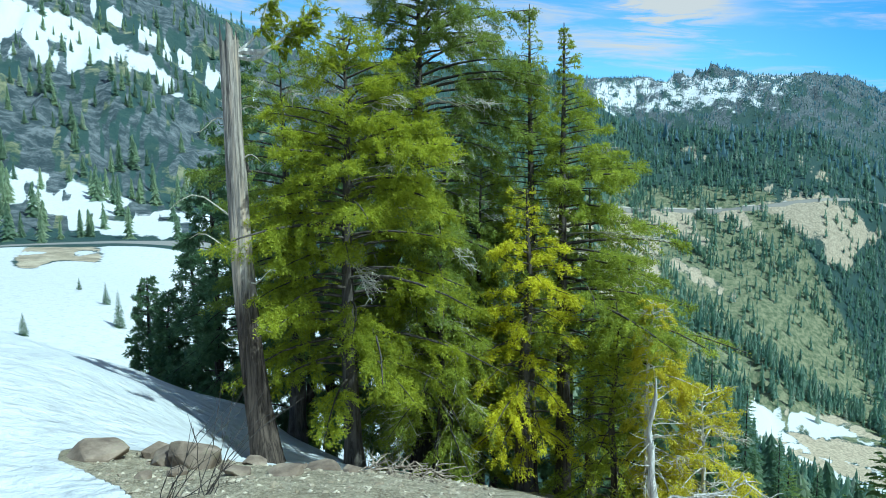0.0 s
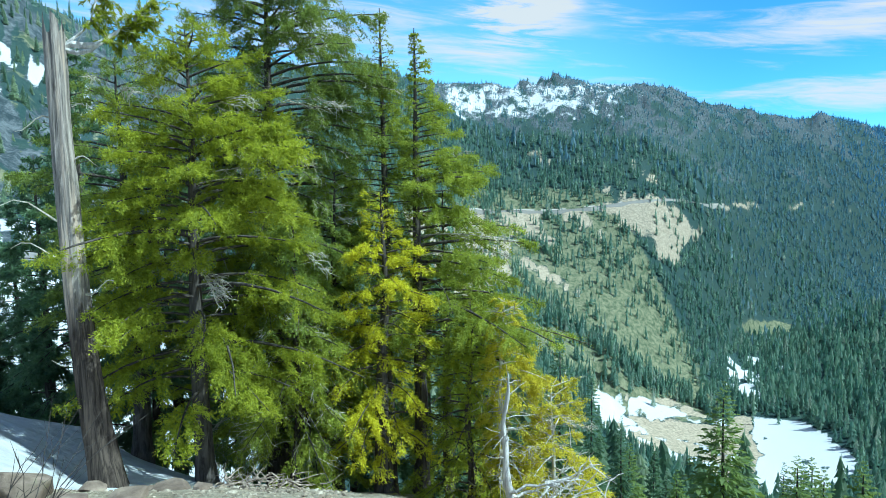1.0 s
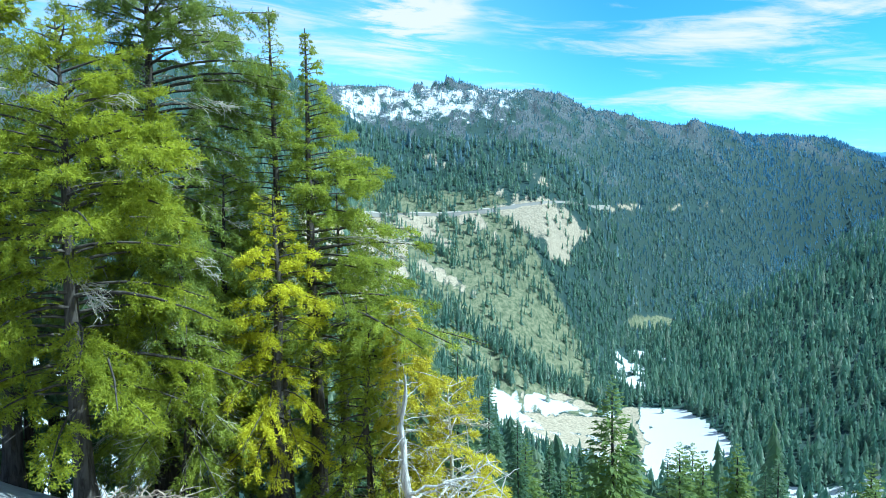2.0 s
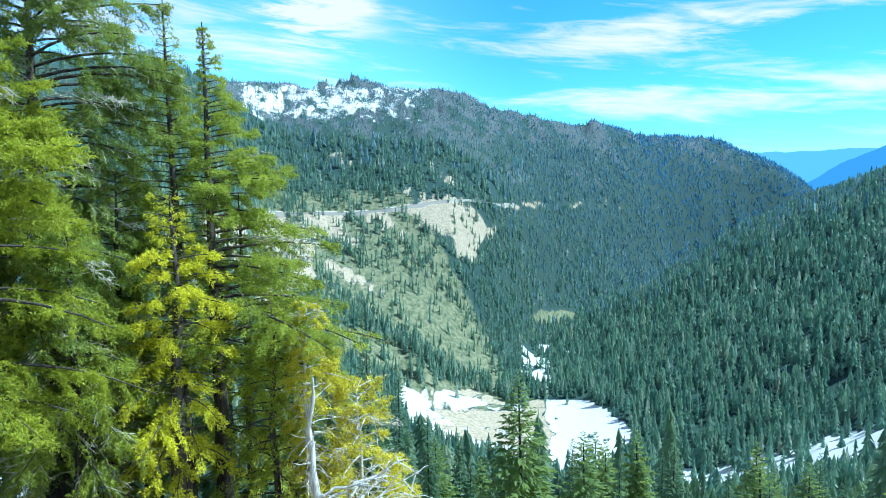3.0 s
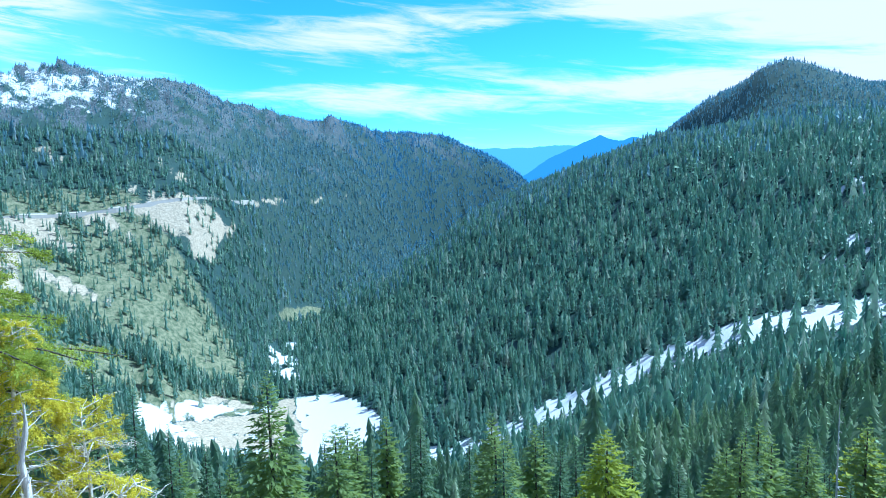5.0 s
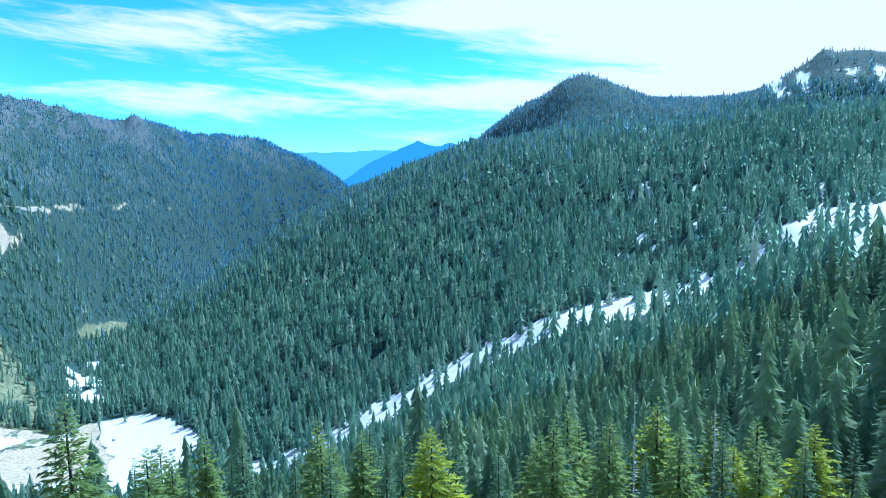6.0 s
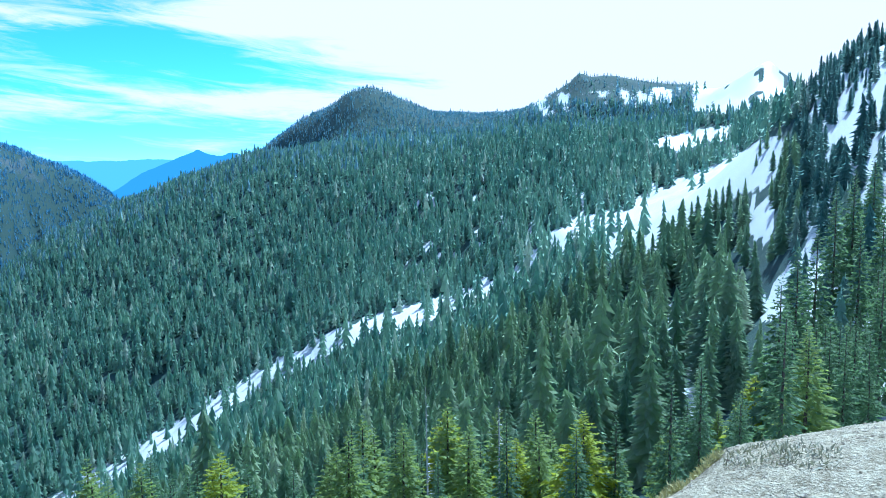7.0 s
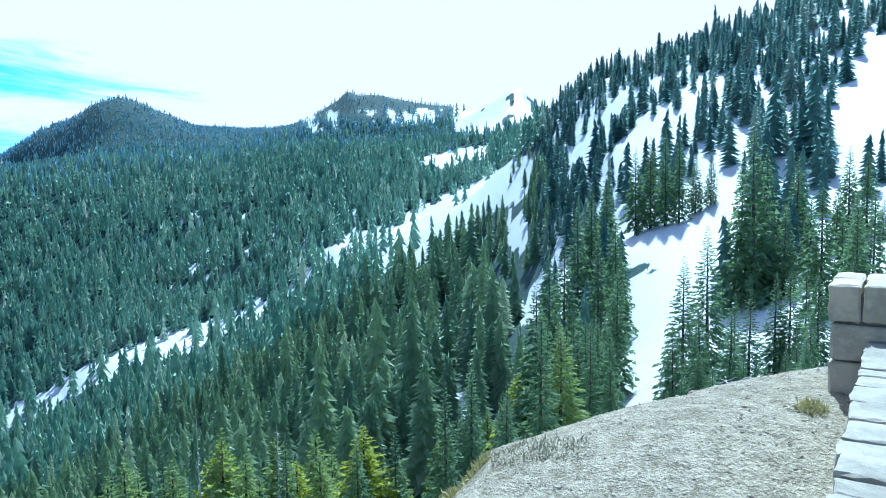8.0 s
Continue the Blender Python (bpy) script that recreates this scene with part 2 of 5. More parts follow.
def mesh_from(name, verts, faces, mat, smooth=False, **attributes):
    """A mesh object from arrays of corners and of faces with equal sides."""
    verts, faces = np.asarray(verts, dtype=np.float32), np.asarray(faces, dtype=np.int32)
    me = bpy.data.meshes.new(name)
    sides = faces.shape[1]
    me.vertices.add(len(verts))
    me.vertices.foreach_set("co", verts.ravel())
    me.loops.add(faces.size)
    me.loops.foreach_set("vertex_index", faces.ravel())
    me.polygons.add(len(faces))
    me.polygons.foreach_set("loop_start", np.arange(0, faces.size, sides, dtype=np.int32))
    me.polygons.foreach_set("use_smooth", np.full(len(faces), smooth))
    for key, values in attributes.items():
        me.attributes.new(key, "FLOAT", "POINT").data.foreach_set("value", np.asarray(values, dtype=np.float32).ravel())
    me.materials.append(mat)
    me.update(calc_edges=True)
    return new(name, me)


def part_from(name, verts, faces, mat, parent, label="", smooth=False):
    ob = mesh_from(name, verts, faces, mat, smooth)
    ob.parent = parent
    return tagged(ob, label)


def part(name, bm, mat, parent=None, label="", smooth=False):
    me = bpy.data.meshes.new(name)
    for f in bm.faces:
        f.smooth = smooth
    bm.to_mesh(me)
    bm.free()
    me.materials.append(mat)
    ob = new(name, me)
    ob.parent = parent
    return tagged(ob, label)


# ---- landform: crest, valley and bench lines as bearing, distance, rise seen from the overlook ----
SKYLINE = [(-65, 600, 17), (-33, 500, 15.2), (-25, 520, 14.8), (-19.4, 480, 13.2), (-17, 500, 11), (-11, 600, 8.7), (-2, 1000, 8.7), (5, 1600, 8.8), (13.1, 2400, 6.7), (18.3, 2440, 7.1),
           (20.9, 2450, 7.3), (25.7, 2550, 6.6), (29.7, 2650, 6.5), (31.5, 2700, 5.3), (35.1, 2850, 4.3), (38.6, 3000, 3.45), (41.2, 3080, 3.1), (44, 3300, 2.1), (48.3, 3650, 1.7), (49.5, 3750, 1.5), (51.6, 3900, 0.4), (53.4, 4000, -0.2), (55.2, 4150, -1.4), (57, 4300, -2.8)]
BEHIND_SKYLINE = [(-65, 900, 14), (-25, 800, 12), (-11, 1000, 7), (5, 2400, 5), (20, 3500, 2), (36, 3900, 0.5), (48, 4500, 0), (52, 4700, -2.5), (57, 4850, -4)]
HILL_ROAD = [(-65, 130, -2), (-40, 128, -4.2), (-25, 130, -4.45), (-17, 138, -4.7)]
HILL_ROAD_INNER = [(-65, 140, -2), (-40, 139, -4.1), (-25, 141, -4.35), (-17, 150, -4.6)]
HILL_CLIFF = [(-65, 240, 8), (-33, 240, 4.5), (-25, 245, 4.3), (-18, 260, 3.5), (-11, 300, 0), (-2, 500, -3), (5, 1000, 2)]
SNOW_BOWL = [(-60, 45, -7), (-33, 45, -9.6), (-25, 50, -9.5), (-19, 60, -9.5), (-11, 100, -13), (5, 150, -20), (14, 300, -22)]
BOWL_FOOT = [(-60, 28, -10), (-33, 27, -14.5), (-25, 28, -17.5), (-16, 32, -20), (5, 35, -24), (14, 60, -24.5)]
WALL_ROAD = [(5, 700, -5), (14.3, 1560, -3.1), (23.6, 1600, -2.6), (28.2, 1650, -1.8), (32.7, 1800, -2.4), (36, 2250, -2.4), (42, 2700, -2.0), (47, 3250, -2.8), (50.5, 3550, -3.4)]
WALL_LOW = [(5, 500, -10), (14, 800, -14.5), (21, 1000, -16), (28, 1330, -13), (32.5, 1520, -11.5)]
VALLEY_FLOOR = [(18, 900, -19), (24, 1130, -17.6), (32, 1050, -20.3), (37, 1020, -21), (35.5, 1300, -16.5), (34.6, 1550, -13.8), (36.3, 1900, -11.3), (41.8, 2250, -9.6), (46, 3000, -7.2), (50, 3500, -6.0), (54, 3800, -5.3), (60, 4700, -4.5)]
GULLY = [(30, 890, -23), (38, 900, -22.9), (48.6, 885, -23.3), (55.8, 890, -20.3), (65.3, 893, -15.6), (71.9, 905, -12.75), (78.1, 917, -11.1), (85.6, 875, -8.8), (89.5, 930, -4.2), (95, 970, -3.2), (102, 1080, 0.2), (107, 1200, 2.6)]
SPUR_CREST = [(38.5, 1700, -12.6), (41.8, 1950, -10.0), (47.6, 2150, -6.5), (50.5, 2150, -4.4), (56, 2150, -1.5), (65.2, 2100, 1.7), (72, 1950, 2.2), (78.5, 1900, 2.6), (85.6, 1850, 2.9), (91, 1800, 3.1), (99, 1800, 3.2), (105, 1500, 3.6)]
SPUR_FOOT = [(40, 1250, -16.9), (44, 1150, -17.6), (50, 1150, -16.8), (56, 1200, -13.8), (65, 1300, -8.7), (75, 1300, -5.8), (85, 1250, -3.2), (92, 1300, 0)]
BEHIND_SPUR = [(46, 2600, -8.2), (55, 2900, -5), (65, 2900, -1), (72, 2200, 2.2), (80, 2200, 2.6), (90, 2100, 3.6), (100, 2100, 4.6)]
BACK_RIDGE = [(58, 4000, -2.5), (62, 3600, 0), (66, 2900, 2.2), (70, 2700, 4.5), (72.5, 2650, 6.5), (74.3, 2650, 7.0), (76.3, 2650, 6.3), (78.9, 2650, 5.2), (81, 2650, 5.0), (86.5, 2600, 5.2), (89, 2520, 6.6), (91, 2500, 7.7), (97, 2450, 7.05), (101.5, 2350, 6.4), (104.7, 2200, 8.0), (106, 2150, 6.3), (108, 2100, 5)]
BEHIND_BACK = [(58, 4850, -3), (70, 4000, 0), (85, 3900, 0), (100, 3600, 1), (112, 3000, 2)]
NEAR_SLOPE = [(14, 100, -26), (22, 60, -29), (30, 60, -31), (50, 60, -32), (70, 56, -32), (85, 48, -31), (95, 48, -29.5), (101, 44, -28), (106, 38, -25), (112, 35, -21), (120, 35, -17.5), (131, 35, -13)]
LOW_SLOPE = [(18, 150, -27), (30, 150, -29.5), (50, 150, -30), (70, 150, -28.5), (85, 140, -25.5), (95, 130, -23), (102, 100, -20)]
MID_SLOPE = [(18, 400, -24.5), (30, 400, -26.5), (50, 400, -26.5), (65, 350, -24.5), (75, 350, -20.5), (85, 380, -15.5), (93, 380, -12), (101, 300, -10.5), (106, 220, -9), (112, 160, -5), (117, 155, -3.4), (121, 140, -3.6), (131, 120, -2.5)]
HILL_CREST = [(106.2, 560, 4.8), (107.4, 520, 6.2), (110.5, 490, 8.2), (117, 470, 9.7), (122, 470, 11.2), (131, 480, 14), (150, 500, 18), (180, 400, 22), (210, 400, 25), (260, 400, 20), (295, 600, 17)]
HILL_MID = [(107.5, 330, -1), (112, 280, 2.8), (120, 250, 4.5), (131, 240, 7), (150, 200, 9), (180, 100, 14), (210, 100, 18), (260, 100, 12), (295, 130, 0)]
BEHIND_HILL = [(107.5, 800, 3), (115, 800, 6), (131, 850, 11), (180, 800, 18), (260, 800, 17)]
ROADSIDE = [(131, 28, -14), (150, 28, -6), (180, 28, 2), (210, 28, 4), (260, 28, 2), (295, 28, -4)]
# the overlook: bearing, distance, height under the eye
BANK = [(-60, 5, -1.9), (-60, 14, -2.0), (-33, 4.8, -2.0), (-33, 9, -2.1), (-33, 16, -2.8), (-24.4, 4.8, -2.03), (-24.4, 9, -2.75), (-24.4, 15, -3.73), (-16, 4.5, -1.9), (-16, 5.6, -2.25),
        (-16, 10, -4.0), (-16, 14, -4.4), (-6.6, 4.4, -1.95), (-6.6, 5.4, -2.3), (-6.6, 9, -3.9), (-6.6, 13, -5.5), (10, 4, -1.9), (10, 8, -3.9), (10, 12.5, -5.8), (40, 3.6, -1.85), (40, 6, -3.2)]
BENCH = [(75, 3.6, -1.8), (75, 6, -3.4), (96, 3.8, -1.71), (96, 5.2, -3.0), (103, 4.85, -1.72), (103, 6.2, -3.0), (108, 5.3, -1.78), (108, 6.8, -3.1), (112, 5.8, -1.80), (112, 7.4, -3.2), (119, 6.6, -1.80), (119, 8.6, -3.2),
         (124, 7.4, -1.80), (124, 9.6, -3.2), (131, 8.6, -1.85), (131, 11.5, -3.2), (150, 10, -1.7), (180, 10, -1.6), (220, 10, -1.6), (260, 10, -1.6)]

# rock towers on the crests: bearing, distance, half width in degrees, half depth, height
TORS = [(17.9, 2440, 0.22, 60, 24), (18.5, 2450, 0.3, 60, 14), (20.7, 2450, 0.35, 60, 26), (19.7, 2450, 0.25, 60, 10), (39.9, 3040, 0.75, 120, 24), (39.6, 3040, 0.35, 90, 12), (38.9, 3040, 0.4, 90, 10), (36.9, 2900, 0.3, 90, 12), (91.0, 2500, 0.6, 90, 12), (42.6, 3200, 0.5, 90, 15)]


def along(line, step=1.6):
    """Points along a landform line, as bearing, log distance and tangent of the rise."""
    p = np.array([(a, math.log(r), math.tan(radians(e))) for a, r, e in line])
    out = [p[:1]]
    for a, b in zip(p[:-1], p[1:]):
        k = max(1, int(math.ceil(abs(b[0] - a[0]) / step / (3 if b[0] > 131 or b[0] < -40 else 1))))
        out.append(a + (b - a) * (np.arange(1, k + 1)[:, None] / k))
    return np.concatenate(out)


def spread(q):
    a = np.radians(q[:, 0])
    return np.stack([2.2 * np.sin(a), 2.2 * np.cos(a), q[:, 1]], 1)


def fitted(points):
    x = spread(points)
    d = np.linalg.norm(x[:, None] - x[None], axis=2)
    w = np.linalg.solve(d + 1e-4 * np.eye(len(x)), points[:, 2] - points[:, 2].mean())
    return x, w, points[:, 2].mean()


LANDFORM = [SKYLINE, BEHIND_SKYLINE, HILL_ROAD, HILL_ROAD_INNER, HILL_CLIFF, SNOW_BOWL, BOWL_FOOT, WALL_ROAD, WALL_LOW, VALLEY_FLOOR, GULLY, SPUR_CREST, SPUR_FOOT, BEHIND_SPUR,
            BACK_RIDGE, BEHIND_BACK, NEAR_SLOPE, LOW_SLOPE, MID_SLOPE, HILL_CREST, HILL_MID, BEHIND_HILL, ROADSIDE]
FAR_FIT = fitted(np.concatenate([along(line) for line in LANDFORM]))
def smooth_value(fit, az, lr):
    x, w, mean = fit
    q = spread(np.stack([az, lr], 1))
    out = np.empty(len(q))
    for k in range(0, len(q), 20000):
        out[k:k + 20000] = np.linalg.norm(q[k:k + 20000, None] - x[None], axis=2) @ w + mean
    return out


near_points = [(a, math.log(r), z) for a, r, z in BANK + BENCH] + [(a, math.log(r), z) for a in range(-60, 300, 24) for r, z in ((0.6, -1.7), (2.6, -1.75))]
rim = np.arange(-60.0, 300.0, 10.0)
near_points += list(zip(rim, np.full(len(rim), math.log(26)), 26 * smooth_value(FAR_FIT, rim, np.full(len(rim), math.log(26)))))
NEAR_FIT = fitted(np.array(near_points))


def height(az, r):
    """Height of the ground over the road, by bearing and distance."""
    lr = np.log(r)
    x, y = r * np.sin(np.radians(az)), r * np.cos(np.radians(az))
    far = r * smooth_value(FAR_FIT, az, lr)
    close = smooth_value(NEAR_FIT, az, lr)
    lump = (fbm(x * 0.9, y * 0.9, 4, 3) - 0.5) * np.where(az > 80, 0.07, 0.16) * ramp(r, 3, 7) * (1 - ramp(r, 15, 40)) + (fbm(x * 6, y * 6, 3, 5) - 0.5) * 0.03 * (1 - ramp(r, 8, 14))
    calm = ramp(r, 25, 70) * (1 - 0.8 * ramp(r, 118, 126) * (1 - ramp(r, 142, 152)) * (az < -14))
    rough = ((fbm(x / 40, y / 40, 4, 11) - 0.5) * 7 * calm * ramp(r, 40, 200) + (fbm(x / 150, y / 150, 5, 21) - 0.5) * 34 * ramp(r, 200, 900)) * (1 - 0.75 * np.exp(-((far + 385) / 45) ** 2))
    crag = np.abs(fbm(x / 90, y / 90, 5, 31, 0.6) - 0.5) * 2
    tall = ramp(r, 1700, 2300) * ramp(far / r, -0.01, 0.06) * (az < 60)
    rough = rough + (0.30 - crag) * 62 * tall
    ledge = np.abs(fbm(x / 30, y / 30, 4, 33, 0.6) - 0.5) * 2
    rough = rough + (0.25 - ledge) * 16 * (az < -6) * (az > -70) * ramp(r, 170, 230) * (1 - ramp(r, 700, 900))
    for a, d, wide, deep, tall in TORS:
        rough = rough + tall * np.exp(-((az - a) / wide) ** 4 - ((r - d) / deep) ** 4)
    blend = ramp(lr, math.log(17), math.log(27))
    return EYE + close * (1 - blend) + far * blend + lump + rough


# ---- ground sheet ----
def patch(az, el, corners, soft=0.3):
    """1 inside an outline drawn by bearing and rise, 0 outside, with a soft rim."""
    inside, near = np.zeros(len(az), bool), np.full(len(az), 1e9)
    for (a, b), (c, d) in zip(corners, corners[1:] + corners[:1]):
        t = np.clip(((az - a) * (c - a) + (el - b) * (d - b)) / ((c - a) ** 2 + (d - b) ** 2), 0, 1)
        near = np.minimum(near, np.hypot(az - a - t * (c - a), el - b - t * (d - b)))
        if b != d:
            inside ^= ((b > el) != (d > el)) & (az < (c - a) * (el - b) / (d - b) + a)
    return ramp(np.where(inside, near, -near), -soft, soft)


# open snow and bare ground on the slopes, as outlines by bearing and rise
GULLY_FAN = [(87.5, -5.0), (91, -3.4), (94.6, -2.6), (100.6, 0.5), (106.1, 2.9), (105.7, 1.2), (101, -1.9), (98, -3.6), (95.5, -5.3), (92, -5.0), (89.5, -6.5)]
SPUR_STRIP = [(96.3, 2.7), (102.5, 3.7), (102.2, 2.5), (97.4, 1.6)]
SLOPE_PATCHES = [[(104.0, -10.4), (106.3, -6.7), (108.7, -6.0), (108.4, -7.9), (105.3, -11.0)], [(97.4, -10.0), (98.6, -10.0), (99.4, -14.0), (98.3, -14.5)], [(99.0, -15.3), (100.3, -14.2), (100.8, -19.5), (99.4, -19.5)],
                 [(103.5, -2.2), (105.4, -2.0), (105.2, -5.2), (103.8, -4.6)], [(101.2, -6.5), (102.2, -6.3), (102.0, -9.0), (101.0, -9.0)]]
LEFT_FIELD = [(-40, 15), (-29.9, 12.1), (-26.2, 11.1), (-24.4, 10.5), (-20.7, 7.9), (-19.5, 6.6), (-20.8, 6.7), (-24.5, 8.4), (-28.2, 7.5), (-32, 8.3), (-40, 10)]
LEFT_FOOT = [(-40, 1.6), (-32, 0.9), (-28.6, 0.5), (-25, -0.8), (-22.4, -2.1), (-17, -3.2), (-17, -4.2), (-27, -3.9), (-28.8, -2.6), (-30.4, -1.5), (-34, -1.2), (-40, -1.5)]
HILL_SNOW = [[(110.6, -3.6), (113.1, -2.2), (116.1, -1.5), (117.5, 0.2), (121.2, 0.4), (121.9, -6.6), (118.2, -7.4), (115.7, -6.3), (112.7, -5.0)], [(124.3, -5.0), (127.6, -1.6), (131.5, -0.2), (132.5, -6.8), (127.4, -6.6)],
             [(127.5, 7.0), (132.5, 9.0), (132.5, 2.5), (127.6, 0.8), (127.0, 3.8)]]
FLAT = [(24.6, -17.1), (29.6, -17.9), (33.4, -18.2), (36.2, -17.9), (39.5, -17.7), (41.1, -19.0), (43.0, -19.8), (42.5, -21.5), (38.6, -22.9), (36.9, -23.3), (36.0, -21.7), (32.4, -21.4), (27.7, -20.7), (25.3, -19.3)]
MUD = [(26.5, -18.7), (31, -19.0), (35.2, -18.9), (36.5, -20.4), (34, -20.7), (31, -19.9), (28.5, -20.0)]
SCREE_FANS = [[(24.0, -2.4), (28.2, -1.4), (30.2, -2.5), (32.3, -4.6), (30.9, -4.9), (30.4, -7.3), (28.6, -6.0), (26.6, -4.3)], [(15.5, -2.9), (19.3, -3.0), (22.0, -6.3), (19.9, -5.3), (17, -4.4)], [(16, -2.8), (25, -2.2), (25, -2.9), (16, -3.4)],
              [(21.2, -3.0), (22.8, -2.8), (25.2, -5.5), (24.0, -5.0)], [(18.2, -6.3), (22.9, -9.0), (22.6, -9.6), (18.0, -7.0)], [(8, -2.5), (15.6, -2.9), (17.6, -6), (16.2, -10.5), (13.5, -10.8), (9, -6)]]
OUTCROPS = [[(17.4, 2.5), (19.5, 2.2), (22.2, 0.0), (20.0, 0.6)], [(25.8, 1.7), (27.0, 1.4), (29.4, -0.9), (27.6, -0.4)], [(22.6, 0.3), (24.2, -0.2), (27.4, -1.5), (24.5, -1.3)]]


def valley_flat(az, r, el):
    """The open flat on the valley floor, by bearing and dip."""
    az = az + 1.2 * (fbm(az * 1.3, el * 1.6, 4, 56) - 0.5)
    el = el + 0.45 * (fbm(az * 0.9, el * 1.3, 4, 58) - 0.5)
    top = np.interp(az, [24, 30, 33.5, 36.8, 40, 43], [-16.9, -17.2, -18.2, -17.7, -17.8, -19.6])
    low = np.interp(az, [24, 26, 32.5, 37.7, 41, 43], [-19.0, -20.6, -22.0, -24.0, -22.8, -20.2])
    return ramp(el, low - 0.15, low + 0.15) * (1 - ramp(el, top - 0.15, top + 0.15)) * ramp(az, 23.6, 24.4) * (1 - ramp(az, 42.8, 43.4)) * (r > 700) * (r < 1450)


def cover(az, r, z):
    """What lies on the ground: strengths of snow, scree and the rest, by bearing, distance and height."""
    x, y = r * np.sin(np.radians(az)), r * np.cos(np.radians(az))
    el = np.degrees(np.arctan2(z - EYE, r))
    n1, n2, n3 = fbm(x / 60, y / 60, 5, 41), fbm(x / 14, y / 14, 4, 42), fbm(az * 0.9, el * 0.55, 5, 43)
    n4 = fbm(az * 3.2, el * 1.1, 5, 44)
    azw = az + 13 * (fbm(x / 130, y / 130, 4, 46) - 0.5)
    within = lambda v, a, b, s: ramp(v, a - s, a + s) * (1 - ramp(v, b - s, b + s))
    far = r > 20
    # snow
    bank = (1 - ramp(az, -8, -3)) * ramp(r, 4.3, 4.9) * (r < 24)
    rim = np.interp(r, [4.5, 5.9], [-24.0, -29.0]) + 2.4 * (fbm(x * 1.7, y * 1.7, 3, 49) - 0.5)
    stony = ramp(az, rim - 0.5, rim + 0.5) * (1 - ramp(r, 5.5 + 1.2 * n2, 6.0 + 1.2 * n2))
    snow = bank * (1 - stony) * (az > -90)
    bowl = (1 - ramp(az, -8, 0)) * within(r, 20, 122, 2) * (az > -100)
    dirt = within(az, -31.5, -26, 1) * within(r, 88, 121, 4) * ramp(n2, 0.40, 0.5)
    bowl = bowl * (1 - dirt)
    snow = np.maximum(snow, bowl * ramp(n1 + 0.25 * (1 - ramp(r, 90, 118)), 0.36, 0.46))
    wave = az + 1.6 * (fbm(az * 0.9, el * 0.9, 4, 91) - 0.5), el + 1.3 * (fbm(az * 0.8, el * 1.1, 4, 92) - 0.5)
    foot = patch(*wave, LEFT_FOOT) * (r > 139) * (r < 300) * (1 - 0.8 * ramp(fbm(az * 0.7, el * 2.2, 4, 93), 0.56, 0.62))
    field = patch(*wave, LEFT_FIELD) * (1 - 0.7 * ramp(n3, 0.58, 0.66))
    streak = within(el, 11.6 - (az + 24) * 0.62 - 0.7, 11.6 - (az + 24) * 0.62 + 0.7, 0.4) * (az < -14) * (az > -40) * ramp(n4, 0.46, 0.54)
    snow = np.maximum.reduce([snow, foot, field * (r > 200), streak * (r > 250)])
    flat = valley_flat(az, r, el) * ramp(n1 * 0.5 + n2 * 0.5 - 0.03 * within(az, 30, 35.5, 1.0), 0.26, 0.48)
    flat2 = np.maximum(within(az, 33.9, 36.4, 0.5) * within(el, -16.8, -13.5, 0.3), within(az, 37.4, 38.5, 0.3) * within(el, -15.6, -14.0, 0.3)) * (r > 1250) * (r < 1700) * ramp(n1 * 0.5 + n2 * 0.5, 0.42, 0.48)
    rag = az + 1.1 * (fbm(az * 1.7, el * 1.2, 4, 83) - 0.5), el + 1.1 * (fbm(az * 1.9, el * 1.0, 4, 84) - 0.5)
    gully_el = np.interp(az, [p[0] for p in GULLY], [p[2] for p in GULLY])
    band = np.exp(-((el - gully_el - 0.1) / 1.05) ** 2) * within(az, 46, 88, 1) * (r > 700) * (r < 1500)
    band = ramp(band + 0.9 * (n4 - 0.5), 0.45, 0.6)
    fan = np.maximum.reduce([patch(*rag, GULLY_FAN) * (r > 220) * (r < 1700), patch(rag[0], rag[1] + 1.3, GULLY_FAN) * (r > 220) * (r < 650), patch(*rag, SPUR_STRIP) * (r > 1000) * (r < 2300)])
    peaks = within(az, 11, 27.5, 2) * within(el, 4.3, 7.6, 0.5) * (0.47 - 0.12 * ramp(-el, -5.6, -4.0) - 0.06 * ramp(az, 21, 27) + 0.9 * (fbm(az * 2.2, el * 5.5, 3, 45) - 0.5)) * (r > 1900)
    faces = within(az, 87, 101.5, 1) * within(el, 4.6, 6.7, 0.3) * (0.44 + 1.6 * (fbm(az * 2.2 + el * 1.1, el * 0.7, 3, 47) - 0.5)) * (r > 2200)
    white_peak = within(az, 99.5, 106.4, 0.9) * ramp(el, 4.0, 4.9) * ramp(n4, 0.3, 0.36) * (r > 1800) * ((az - 105.2) * 3.2 < 8.0 - el)
    dots = within(az, 76, 100, 3) * within(el, -8, 0, 1) * ramp(n4, 0.64, 0.68) * (r > 800)
    hill = within(az, 107.5, 200, 1.0) * within(r, 24, 900, 8) * ramp(n1 * 0.5 + n2 * 0.5, 0.33, 0.40) * (r < 850)
    near_patch = within(az, 100, 135, 3) * within(r, 14, 60, 4) * ramp(n2, 0.38, 0.48)
    gaps = np.maximum.reduce([patch(*rag, p, 0.2) for p in SLOPE_PATCHES]) * (r > 40) * (r < 900)
    hill = np.maximum(hill, np.maximum.reduce([patch(*rag, p) for p in HILL_SNOW]) * (r > 30) * (r < 900))
    snow = np.maximum.reduce([snow, flat, flat2, band, fan, peaks, faces, white_peak, dots, hill, near_patch, gaps])
    # scree below the valley road, shrub slopes, bare stone, gravel
    fall = fbm(az * 1.3 + el * 1.75, el * 0.10, 4, 51)
